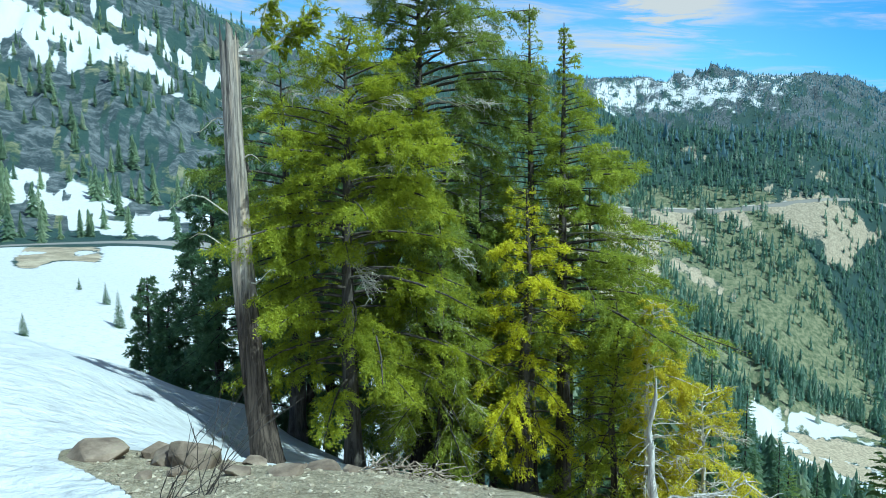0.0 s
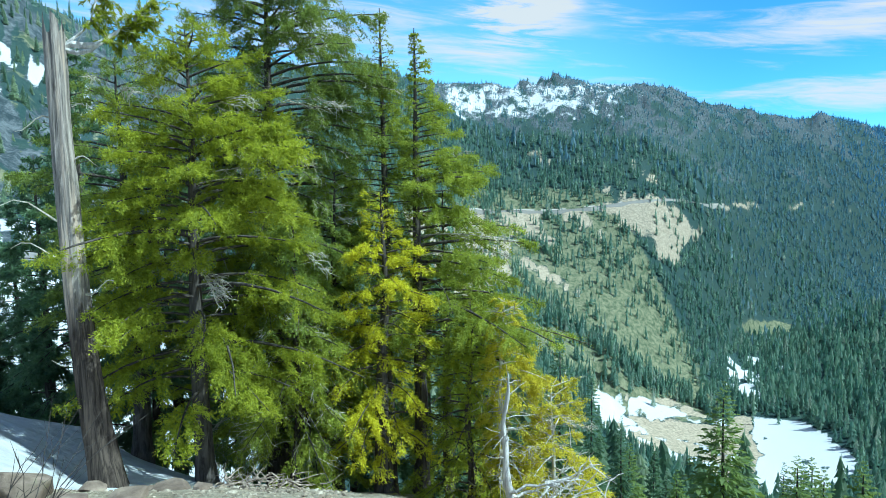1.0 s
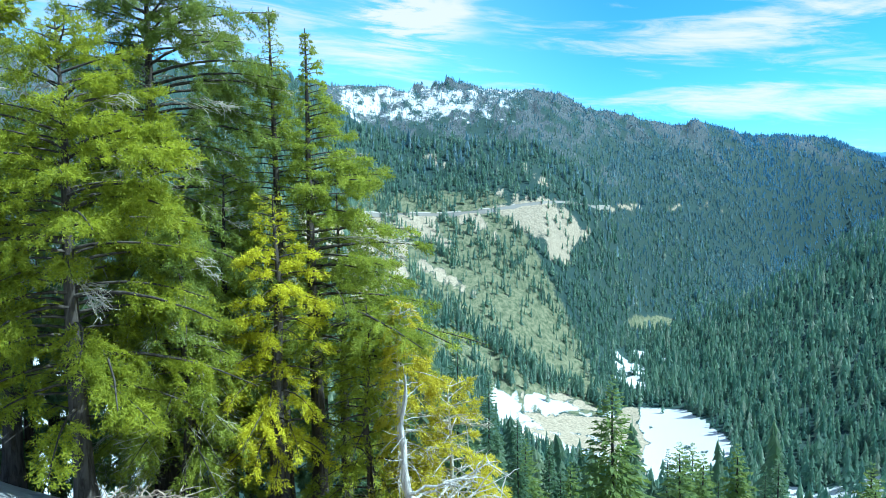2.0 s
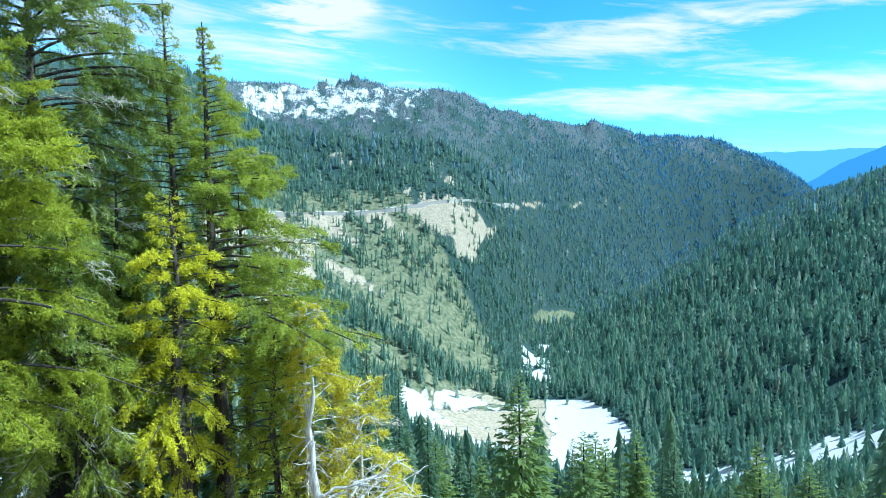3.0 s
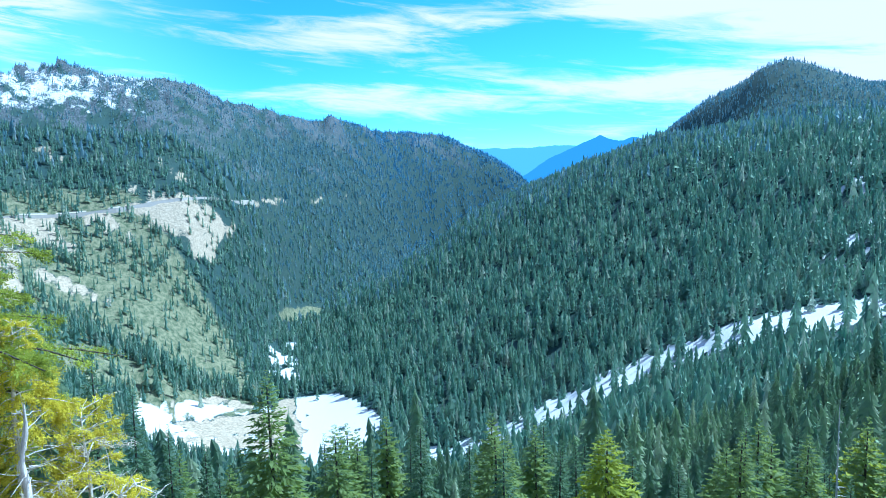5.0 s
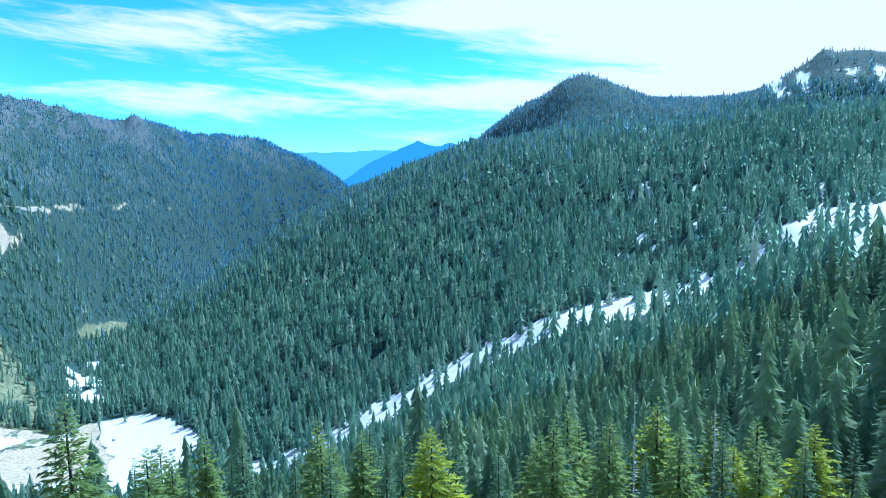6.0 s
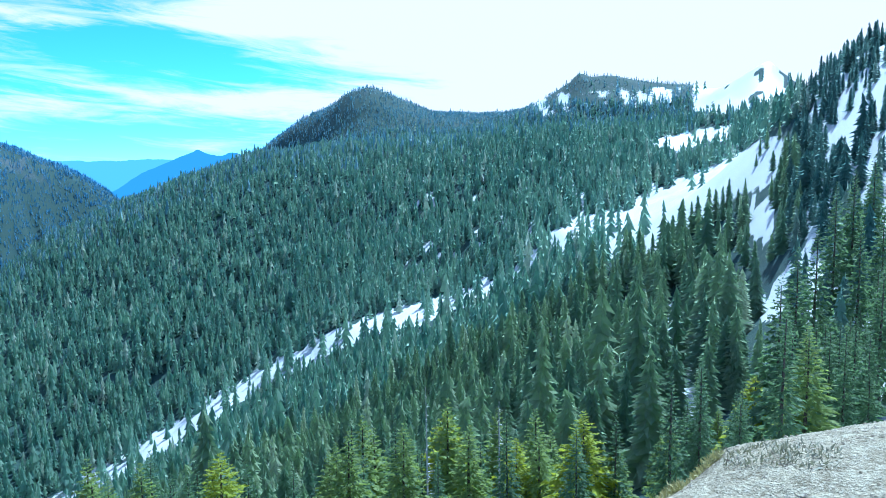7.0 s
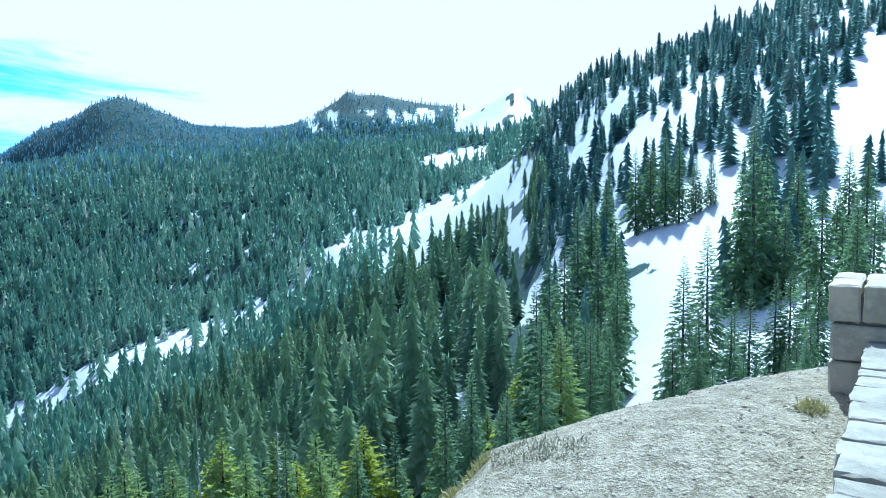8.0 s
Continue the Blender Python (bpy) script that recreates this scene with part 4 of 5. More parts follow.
def grow(height, crown, count, seed, twig=0.082, width=0.0125, fine=True, lean=(0, 0), bias=None, rise=0.25, droop=0.5, girth=0.16, low=0.15, gaps=0.0, bare=0.0, dense=1.0, wander=0.25, broad=1.0, airy=0.41):
    """One conifer standing at the origin: arrays for trunk, limbs, needles and bare grey twigs."""
    gen = np.random.default_rng(seed)
    line = trunk_line(height, lean, wander, gen)
    s = np.linspace(0, 1, len(line))
    radii = girth * (1 - s) ** 0.95 + 0.008
    radii[0] *= 1.3
    trunk = tube(line, radii, 9) if fine else tube(line[::2], radii[::2], 5)
    limbs, needles, grey = Pile(), Pile(), Pile()
    fr = [c[0] for c in crown]
    rad = [c[1] for c in crown]
    for b in range(count):
        h = low + (1 - low) * ((b + gen.random()) / count) ** (0.8 if fine else 0.9)
        h = min(h, 0.985)
        a = b * 2.39996 + gen.uniform(-0.4, 0.4)
        reach = np.interp(h, fr, rad) * (gen.uniform(0.7, 1.3) if fine else gen.uniform(0.85, 1.12))
        if fine:
            reach *= 0.62 + 0.85 * float(fbm(np.array([math.cos(a) * 1.1 + seed]), np.array([h * 7.0 + math.sin(a) * 1.1]), 2, 13)[0])
        if bias is not None:
            reach *= bias(a, h)
        if h > 0.8:
            reach = max(reach, 0.30 * (1 - h) + 0.035)
        if reach < 0.03 or gen.random() < gaps:
            continue
        root = np.array([np.interp(h, s, line[:, k]) for k in range(3)])
        out = np.array([math.cos(a), math.sin(a), 0.0])
        q = np.linspace(0, 1, 6)
        up = (rise + 0.5 * max(0, h - 0.6)) * q - droop * (1.15 - h) * q * q
        curl = gen.uniform(-0.25, 0.25)
        cross = np.array([-out[1], out[0], 0.0])
        pts = root + reach * (q[:, None] * out + (curl * q * q)[:, None] * cross + up[:, None] * np.array([0, 0, 1.0]))
        thick = (0.010 + 0.012 * reach) * (1 - 0.8 * q) * (1 if fine else 1.6)
        dead = gen.random() < bare
        if fine:
            (grey if dead else limbs).add(*tube(pts, thick * (0.4 if dead else 0.85), 4))
        if fine:
            n2 = max(6, int(reach * 19 * dense))
            t = gen.uniform(0.22, 1.0, n2) ** 0.8
        else:
            n2 = max(8, int(15 * dense))
            t = np.linspace(0.15, 1.0, n2)
        at = np.stack([np.interp(t, q, pts[:, k]) for k in range(3)], 1)
        ahead = unit(pts[-1] - pts[0])
        flank = np.where(np.arange(n2) % 2 == 0, 1.0, -1.0)
        if not fine:
            way = unit(ahead * 0.75 + cross * flank[:, None] * (0.8 * (1.15 - t))[:, None] + gen.normal(0, 0.16, (n2, 3)) + np.array([0, 0, -0.18]))
            needles.add(*blades(at, way, reach * (0.60 - 0.34 * t) * gen.uniform(0.8, 1.2, n2), (reach * 0.085 * gen.uniform(0.7, 1.2, n2) + 0.02) * broad, gen))
            continue
        l2 = (0.12 + 0.36 * reach * (1 - t) ** 0.7) * np.minimum(1.0, (0.7 * reach + 0.03) / (0.12 + 0.36 * reach * (1 - t) ** 0.7)) * gen.uniform(0.6, 1.15, n2)
        w2 = unit(ahead * 0.7 + cross * (flank * gen.uniform(0.35, 1.0, n2))[:, None] + gen.normal(0, 0.22, (n2, 3)) + np.array([0, 0, -0.30 * droop - 0.05]))
        if dead:
            for k in range(0, n2, 2):
                p = at[k] + w2[k] * l2[k] * 0.8 * np.linspace(0, 1, 4)[:, None] + gen.normal(0, 0.02, (4, 3))
                grey.add(*tube(p, np.array([0.007, 0.006, 0.005, 0.003]), 3))
                for _ in range(3):
                    i = gen.integers(1, 4)
                    d = unit(w2[k] * 0.6 + gen.normal(0, 0.6, 3) + np.array([0, 0, -0.3]))
                    grey.add(*tube(p[i] + d * gen.uniform(0.06, 0.18) * np.linspace(0, 1, 3)[:, None], np.array([0.005, 0.004, 0.0025]), 3))
            continue
        if bare > 0.1 and gen.random() < 0.55:
            for k in range(0, n2, 3):
                p = at[k] + w2[k] * l2[k] * 1.15 * np.linspace(0, 1, 3)[:, None]
                grey.add(*tube(p, np.array([0.004, 0.0035, 0.0025]), 3))
                for _ in range(3):
                    d = unit(w2[k] + gen.normal(0, 0.55, 3) + np.array([0, 0, -0.15]))
                    grey.add(*tube(p[gen.integers(1, 3)] + d * gen.uniform(0.06, 0.17) * np.linspace(0, 1, 2)[:, None], np.array([0.0035, 0.002]), 3))
        # foliage stands in tufts with open gaps between
        mid = at + w2 * (l2 * 0.6)[:, None]
        full = fbm(mid[:, 0] * 1.9 + mid[:, 2] * 0.9 + seed, mid[:, 1] * 1.9 - mid[:, 2] * 2.1, 2, 17)
        n3 = np.where(full > airy, np.maximum(10, l2 / 0.0044 * dense), 5).astype(int)
        which = np.repeat(np.arange(n2), n3)
        m = len(which)
        f = gen.uniform(0.1, 1.0, m) ** 0.8
        sag = np.zeros((m, 3))
        sag[:, 2] = -0.4 * droop * l2[which] * f * f
        start = at[which] + w2[which] * (l2[which] * f)[:, None] + sag + gen.normal(0, 0.022, (m, 3)) * min(1.0, reach * 2)
        way = unit(w2[which] * 0.6 + gen.normal(0, 0.5, (m, 3)) + np.array([0, 0, 0.12 - 0.25 * droop]))
        small = min(1.0, 0.5 + reach)
        needles.add(*blades(start, way, small * twig * gen.uniform(0.5, 1.15, m) * (1.15 - 0.4 * f), width * gen.uniform(0.7, 1.25, m), gen))
    return trunk, limbs, needles, grey


def tree(name, place, grown, needle_mat, bark_mat, label, category="tree", group=""):
    root = new(name)
    root.location = place
    trunk, limbs, needles, grey = grown
    part_from("trunk", *trunk, bark_mat, root, smooth=True)
    if limbs.count:
        tagged(part_from("branchwork", *limbs.arrays(), bark_mat, root, smooth=True), kind="stuff")
    if needles.count:
        part_from("crown", *needles.arrays(), needle_mat, root)
    if grey.count:
        tagged(part_from("dead_wood", *grey.arrays(), TWIG_GREY, root, "bare grey lichened twigs"), kind="stuff")
    return tagged(root, label, category, group)


def stand(az, r, tip):
    """Foot and height of a tree by bearing, distance and the rise of its tip."""
    z = float(ground_z(az, r)[0])
    return bearing(az, r, z - 0.15), EYE + r * math.tan(radians(tip)) - z + 0.15


GROVE = "grove on the bank"


def hero(name, az, r, tip, crown, count, seed, mat, label, bark=None, **shape):
    place, tall = stand(az, r, tip)
    tree(name, place, grow(tall, crown, count, seed, **shape), mat, bark or BARK, label, group=GROVE)


# the sheltered side of a tree keeps shorter limbs: a is the limb's turn from +x towards +y
def lopsided(turn, most, least):
    return lambda a, h: least + (most - least) * (0.5 + 0.5 * math.cos(a - radians(turn)))


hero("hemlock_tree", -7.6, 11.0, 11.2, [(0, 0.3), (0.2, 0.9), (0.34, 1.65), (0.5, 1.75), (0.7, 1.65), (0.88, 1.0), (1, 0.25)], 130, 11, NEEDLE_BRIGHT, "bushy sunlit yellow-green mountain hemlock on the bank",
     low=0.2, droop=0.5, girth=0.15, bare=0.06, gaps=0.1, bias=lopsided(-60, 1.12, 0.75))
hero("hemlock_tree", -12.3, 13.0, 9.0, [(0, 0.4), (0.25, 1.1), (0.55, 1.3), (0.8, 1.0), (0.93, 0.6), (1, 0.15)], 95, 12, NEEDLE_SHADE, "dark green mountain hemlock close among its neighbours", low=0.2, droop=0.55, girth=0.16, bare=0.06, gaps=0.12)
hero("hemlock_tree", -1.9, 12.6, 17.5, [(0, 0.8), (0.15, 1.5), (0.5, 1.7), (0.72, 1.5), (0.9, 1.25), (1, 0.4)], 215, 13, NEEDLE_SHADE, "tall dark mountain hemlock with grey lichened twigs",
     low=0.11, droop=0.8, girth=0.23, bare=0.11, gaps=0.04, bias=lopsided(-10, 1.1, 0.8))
hero("hemlock_tree", -0.6, 11.4, -8.0, [(0, 0.7), (0.4, 1.2), (0.8, 0.8), (1, 0.2)], 62, 14, NEEDLE_GREEN, "low drooping hemlock with many bare lichened twigs", low=0.2, droop=0.95, girth=0.10, bare=0.2)
hero("hemlock_tree", 2.8, 12.6, 1.0, [(0, 0.6), (0.4, 1.1), (0.8, 0.7), (1, 0.15)], 85, 24, NEEDLE_GREEN, "green drooping hemlock beside the tall one", low=0.18, droop=0.85, girth=0.12, bare=0.14)
hero("spire_hemlock", 7.1, 12.5, 13.2, [(0, 0.6), (0.3, 0.75), (0.6, 0.58), (0.78, 0.36), (0.9, 0.17), (0.96, 0.07), (1, 0.02)], 180, 15, NEEDLE_GREEN, "slender spired hemlock with a pointed top", low=0.3, droop=0.5, girth=0.13, rise=0.2, wander=0.12, dense=0.9)
hero("yellow_hemlock", 6.6, 11.2, -1.0, [(0, 0.5), (0.2, 0.9), (0.5, 0.8), (0.8, 0.6), (1, 0.15)], 95, 16, NEEDLE_YELLOW, "yellow-green hemlock with layered drooping sprays in the sun", low=0.17, droop=0.7, girth=0.15, gaps=0.15)
hero("spire_hemlock", 9.75, 12.6, 11.8, [(0, 0.5), (0.3, 1.0), (0.42, 1.95), (0.52, 2.0), (0.6, 1.55), (0.7, 1.2), (0.8, 0.55), (0.86, 0.3), (0.94, 0.12), (1, 0.02)], 165, 17, NEEDLE_GREEN, "spired hemlock with long sparse limbs to one side",
     low=0.3, droop=0.34, girth=0.15, bias=lopsided(-10, 1.25, 0.32), rise=0.16, wander=0.12, bare=0.06, gaps=0.05)
hero("hemlock_tree", 12.2, 13.4, -1.0, [(0, 0.6), (0.4, 1.0), (0.75, 0.65), (1, 0.1)], 80, 18, NEEDLE_GREEN, "shaded green hemlock among the trunks", low=0.12, droop=0.6, girth=0.12)
hero("golden_cedar", 16.9, 10.7, -9.8, [(0, 0.7), (0.35, 0.68), (0.7, 0.5), (1, 0.12)], 105, 19, NEEDLE_GOLD, "golden drooping cedar with a bleached bare trunk", WOOD_GREY, low=0.15, droop=1.0, girth=0.075, bias=lopsided(-20, 1.2, 0.6), bare=0.08, dense=1.2)
hero("golden_cedar", 20.6, 10.9, -16.4, [(0, 0.8), (0.5, 0.9), (1, 0.3)], 70, 20, NEEDLE_GOLD, "low golden cedar bush with bleached dead limbs", WOOD_GREY, low=0.05, droop=0.6, girth=0.06, bare=0.2)
hero("yellow_hemlock", 14.0, 11.2, -10.0, [(0, 0.8), (0.4, 0.75), (1, 0.15)], 75, 21, NEEDLE_BRIGHT, "low yellow-green hemlock at the foot of the spires", low=0.06, droop=0.7, girth=0.08)
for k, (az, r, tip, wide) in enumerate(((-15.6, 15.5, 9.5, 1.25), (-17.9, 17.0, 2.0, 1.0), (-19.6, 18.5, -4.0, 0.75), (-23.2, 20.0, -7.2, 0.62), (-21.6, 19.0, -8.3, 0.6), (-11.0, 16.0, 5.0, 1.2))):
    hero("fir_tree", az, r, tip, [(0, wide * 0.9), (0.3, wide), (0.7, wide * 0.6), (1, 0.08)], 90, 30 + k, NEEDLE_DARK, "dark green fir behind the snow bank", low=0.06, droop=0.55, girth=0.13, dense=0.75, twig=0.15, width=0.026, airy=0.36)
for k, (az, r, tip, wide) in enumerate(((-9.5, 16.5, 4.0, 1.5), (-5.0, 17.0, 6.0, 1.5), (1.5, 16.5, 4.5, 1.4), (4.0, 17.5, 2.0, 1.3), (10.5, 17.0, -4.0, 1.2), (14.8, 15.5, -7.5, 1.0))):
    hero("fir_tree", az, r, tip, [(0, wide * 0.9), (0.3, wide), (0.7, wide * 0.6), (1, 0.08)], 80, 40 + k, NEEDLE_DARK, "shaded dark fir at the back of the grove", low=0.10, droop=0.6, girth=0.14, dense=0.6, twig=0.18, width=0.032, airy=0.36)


def snag():
    """The broken grey trunk with one live limb left at its top."""
    place, _ = stand(-14.6, 10.0, 0)
    root = new("snag_tree")
    root.location = place
    top = bearing(-16.3, 10.2, EYE + 10.2 * math.tan(radians(11.2))) - place
    s = np.linspace(0, 1, 40)
    line = np.stack([top[0] * (1 - (1 - s) ** 2.3), top[1] * s, top[2] * s], 1)
    radii = 0.118 + 0.045 * (1 - s) + 0.10 * np.exp(-s * 8)
    verts, faces = tube(line, radii, 28)
    a = np.tile(np.arange(28), 40)
    rise = np.repeat(s, 28)
    fl = (fbm(a * 1.9, rise * 3.0, 3, 81) - 0.5) * 0.06 + (fbm(a * 0.5, rise * 9.0, 3, 82) - 0.5) * 0.05
    centre = np.repeat(line, 28, axis=0)
    verts = centre + (verts - centre) * (1 + fl / 0.19)[:, None]
    verts[-28:, 2] += np.random.default_rng(5).uniform(-0.35, 0.12, 28)
    part_from("trunk", verts, faces, BARK_SNAG, root, "split grey-brown weathered trunk with a broken top", smooth=False)
    needles = Pile()
    gen = np.random.default_rng(6)
    east = np.array([math.cos(radians(16)), math.sin(radians(16)), 0])
    crown = np.array(top)
    for reach, lift, h, thick in ((1.15, 0.62, 0.955, 0.055), (0.95, 0.55, 0.945, 0.04), (0.6, 0.95, 0.95, 0.025)):
        q = np.linspace(0, 1, 9)
        pts = crown * h + reach * q[:, None] * east + np.outer(lift * q**1.6 - 0.1 * np.sin(q * 3.1), [0, 0, 1]) + gen.normal(0, 0.02, (9, 3))
        limbs = Pile()
        limbs.add(*tube(pts, thick * (1 - 0.75 * q), 6))
        for k in range(5, 9):
            for _ in range(9):
                way = unit(gen.normal(0, 0.6, 3) + east * 0.5 + np.array([0, 0, -0.35]))
                l = gen.uniform(0.12, 0.35)
                limbs.add(*tube(pts[k] + way * l * np.linspace(0, 1, 3)[:, None], np.array([0.008, 0.006, 0.003]), 3))
                n = 60
                f = gen.random(n)
                w = unit(way + gen.normal(0, 0.5, (n, 3)) + np.array([0, 0, -0.2]))
                needles.add(*blades(pts[k] + way * (l * f)[:, None], w, gen.uniform(0.05, 0.10, n), gen.uniform(0.010, 0.017, n), gen))
        part_from("limb", *limbs.arrays(), WOOD_GREY, root, "bare grey limb twisted at the top")
    part_from("crown", *needles.arrays(), NEEDLE_BRIGHT, root, "last green sprays of needles")
    for h, turn, l in ((0.55, 190, 0.5), (0.62, 200, 0.7), (0.47, -20, 0.45), (0.38, -10, 0.6), (0.72, 10, 0.3), (0.33, 185, 0.25), (0.80, 170, 0.4), (0.985, 60, 0.35), (0.98, 120, 0.25)):
        q = np.linspace(0, 1, 6)
        out = np.array([math.cos(radians(turn)), math.sin(radians(turn)) - 0.3, 0])
        k = int(h * 39)
        stub = tube(line[k] + (0.12 + l * q)[:, None] * out + np.outer(0.25 * l * np.sin(q * 4 + h * 9), [0, 0, 1]), 0.013 * (1 - 0.8 * q), 5)
        part_from("limb_stub", *stub, TWIG_GREY, root)
    tagged(root, "grey weathered snag with a broken top on the bank", "dead tree", GROVE)


snag()


def bleached_limbs(az, r, seed, count, label):
    """Bare silvery limbs that reach out of the golden cedar."""
    gen = np.random.default_rng(seed)
    z = float(ground_z(az, r)[0])
    root = new("bleached_snag")
    root.location = bearing(az, r, z - 0.1)
    for k in range(count):
        pile = Pile()
        q = np.linspace(0, 1, 9)
        turn = radians(gen.uniform(-35, 40))
        out = np.array([math.cos(turn), math.sin(turn) - 0.25, 0])
        reach, lift = gen.uniform(0.9, 1.7), gen.uniform(0.1, 0.8)
        pts = np.array([0, 0, gen.uniform(0.5, 1.1)]) + np.outer(q * reach, out) + np.outer(lift * q**1.5, [0, 0, 1]) + np.cumsum(gen.normal(0, 0.03, (9, 3)), 0)
        twigs = []
        pile.add(*tube(pts, 0.028 * (1 - 0.85 * q), 5))
        for _ in range(9):
            i = gen.integers(3, 9)
            way = unit(out * 0.7 + gen.normal(0, 0.6, 3))
            l = gen.uniform(0.15, 0.5)
            twigs.append(tube(pts[i] + way * l * np.linspace(0, 1, 4)[:, None] + gen.normal(0, 0.012, (4, 3)), np.array([0.012, 0.009, 0.006, 0.003]), 4))
        limb = part_from("limb", *pile.arrays(), WOOD_GREY, root)
        for twig in twigs:
            part_from("twig", *twig, WOOD_GREY, limb)
    q = np.linspace(0, 1, 24)
    post = Pile()
    post.add(*tube(np.stack([0.035 * np.sin(q * 7) + 0.015 * np.sin(q * 23), 0.03 * np.sin(q * 11), -0.1 + 2.9 * q], 1), 0.085 * (1 - 0.85 * q) + 0.006 + 0.008 * np.sin(q * 31), 7))
    part_from("trunk", *post.arrays(), WOOD_GREY, root, smooth=True)
    for _ in range(26):
        q = np.linspace(0, 1, 5)
        up, turn, l = gen.uniform(1.0, 2.75), gen.uniform(0, 6.283), gen.uniform(0.12, 0.5)
        pts = np.array([0, 0, up]) + np.outer(q * l, [math.cos(turn), math.sin(turn), gen.uniform(-0.5, 0.4)]) + np.cumsum(gen.normal(0, 0.015, (5, 3)), 0)
        part_from("twig", *tube(pts, 0.009 * (1 - 0.75 * q), 4), WOOD_GREY, root)
    tagged(root, label, "dead tree", GROVE)


bleached_limbs(17.0, 9.8, 7, 9, "bleached silver snag with twisted bare limbs")


# ---- single trees on the slope below ----
SLOPE = "trees on the slope below"
KINDS = []
LEAN_KINDS = []
for k, (tall, wide, whorls, mat, label) in enumerate((
        (11, 1.9, 190, NEEDLE_DARK, "dark green fir on the steep slope"), (13, 1.7, 210, NEEDLE_DARK, "tall narrow fir on the steep slope"), (9, 1.9, 170, NEEDLE_SLOPE, "green hemlock on the steep slope"),
        (12, 2.3, 200, NEEDLE_SLOPE, "broad green fir on the steep slope"), (10, 1.5, 190, NEEDLE_DARK, "slim dark fir on the steep slope"), (8, 2.3, 190, NEEDLE_BRIGHT, "sunlit yellow-green fir on the steep slope"))):
    spot = (50 + 7 * k, 82 + 5 * k)
    one = tree("fir_tree", bearing(*spot, float(ground_z(*spot)[0]) - 0.25), grow(tall, [(0, wide), (0.25, wide * 0.95), (0.6, wide * 0.55), (0.85, wide * 0.25), (1, 0.06)], whorls, 60 + k, fine=False, low=0.05, droop=0.35, rise=0.1, girth=0.17, wander=0.15, dense=0.9), mat, BARK, label, group=SLOPE)
    KINDS.append((one, tall))
    spot = (52 + 7 * k, 95 + 5 * k)
    one = tree("fir_tree", bearing(*spot, float(ground_z(*spot)[0]) - 0.25), grow(tall, [(0, wide), (0.25, wide * 0.95), (0.6, wide * 0.55), (0.85, wide * 0.25), (1, 0.06)], int(whorls * 0.8), 70 + k, fine=False, low=0.05, droop=0.35, rise=0.1, girth=0.17, wander=0.15, dense=0.7, broad=1.9), mat, BARK, label, group=SLOPE)
    LEAN_KINDS.append((one, tall))


def plant(kind, az, r, tip=None, size=None, turn=0.0):
    """A copy of a slope tree, standing on the ground, by its tip's rise or its height."""
    one, tall = (KINDS if r < 62 else LEAN_KINDS)[kind]
    z = float(ground_z(az, r)[0])
    scale = (EYE + r * math.tan(radians(tip)) - z) / tall if tip is not None else size / tall
    made = copy_thing(one, pose(*bearing(az, r, z - 0.25), 0, 0, turn))
    wide = 1.25 if kind in (2, 3, 5) else 0.95
    made.scale = (wide * (0.15 + 0.8 * scale), wide * (0.15 + 0.8 * scale), scale) if scale > 0.5 else (scale, scale, scale)
    return made


for kind, az, r, tip in ((0, 21.3, 42, -12.3), (1, 23.8, 46, -14.6), (3, 33.9, 46, -15.0), (4, 28.8, 66, -20.2), (0, 26.0, 60, -21.0), (2, 30.6, 70, -22.0), (4, 38.2, 60, -20.4), (2, 41.0, 62, -20.5), (0, 43.5, 66, -20.3),
                         (1, 45.4, 58, -20.6), (5, 91.7, 46, -18.1), (4, 94.2, 47, -18.2), (2, 88.0, 52, -20.0), (3, 80.4, 62, -17.4), (1, 76.0, 66, -18.6)):
    plant(kind, az, r, tip, turn=az * 37)
for kind, az, r, tip in ((0, 122.3, 90, 5.0), (1, 121.5, 94, 2.8), (1, 123.2, 96, 3.2), (0, 125.2, 105, 2.4), (0, 128.4, 116, 2.8), (1, 116.0, 168, 4.6), (0, 114.9, 172, 4.0), (1, 117.0, 166, 4.2), (0, 113.8, 175, 3.2),
                         (0, 118.2, 170, 2.6), (1, 119.3, 172, 3.0), (0, 111.6, 150, 1.4), (0, 110.4, 140, 0.4), (1, 109.3, 130, -0.4), (0, 112.3, 120, -2.0), (1, 110.9, 105, -2.8), (0, 108.2, 92, -3.6), (0, 107.0, 80, -5.0),
                         (0, 106.0, 72, -6.8), (1, 130.0, 66, 0.5), (0, 129.0, 62, -1.0), (4, 118.6, 44, -8.4), (1, 125.9, 44, -5.4), (0, 124.9, 42, -5.6), (4, 123.9, 42, -6.2), (0, 126.7, 40, -5.8), (4, 122.2, 38, -7.2), (4, 120.9, 36, -8.6)):
    plant(kind, az, r, tip, turn=az * 37)
for k in range(22):
    az = 106.3 + 6.5 * ((k * 0.618) % 1)
    r = 56 + 2.4 * k
    plant((0, 1, 4)[k % 3], az, r, size=9 + 6 * ((k * 0.37) % 1), turn=k * 71)
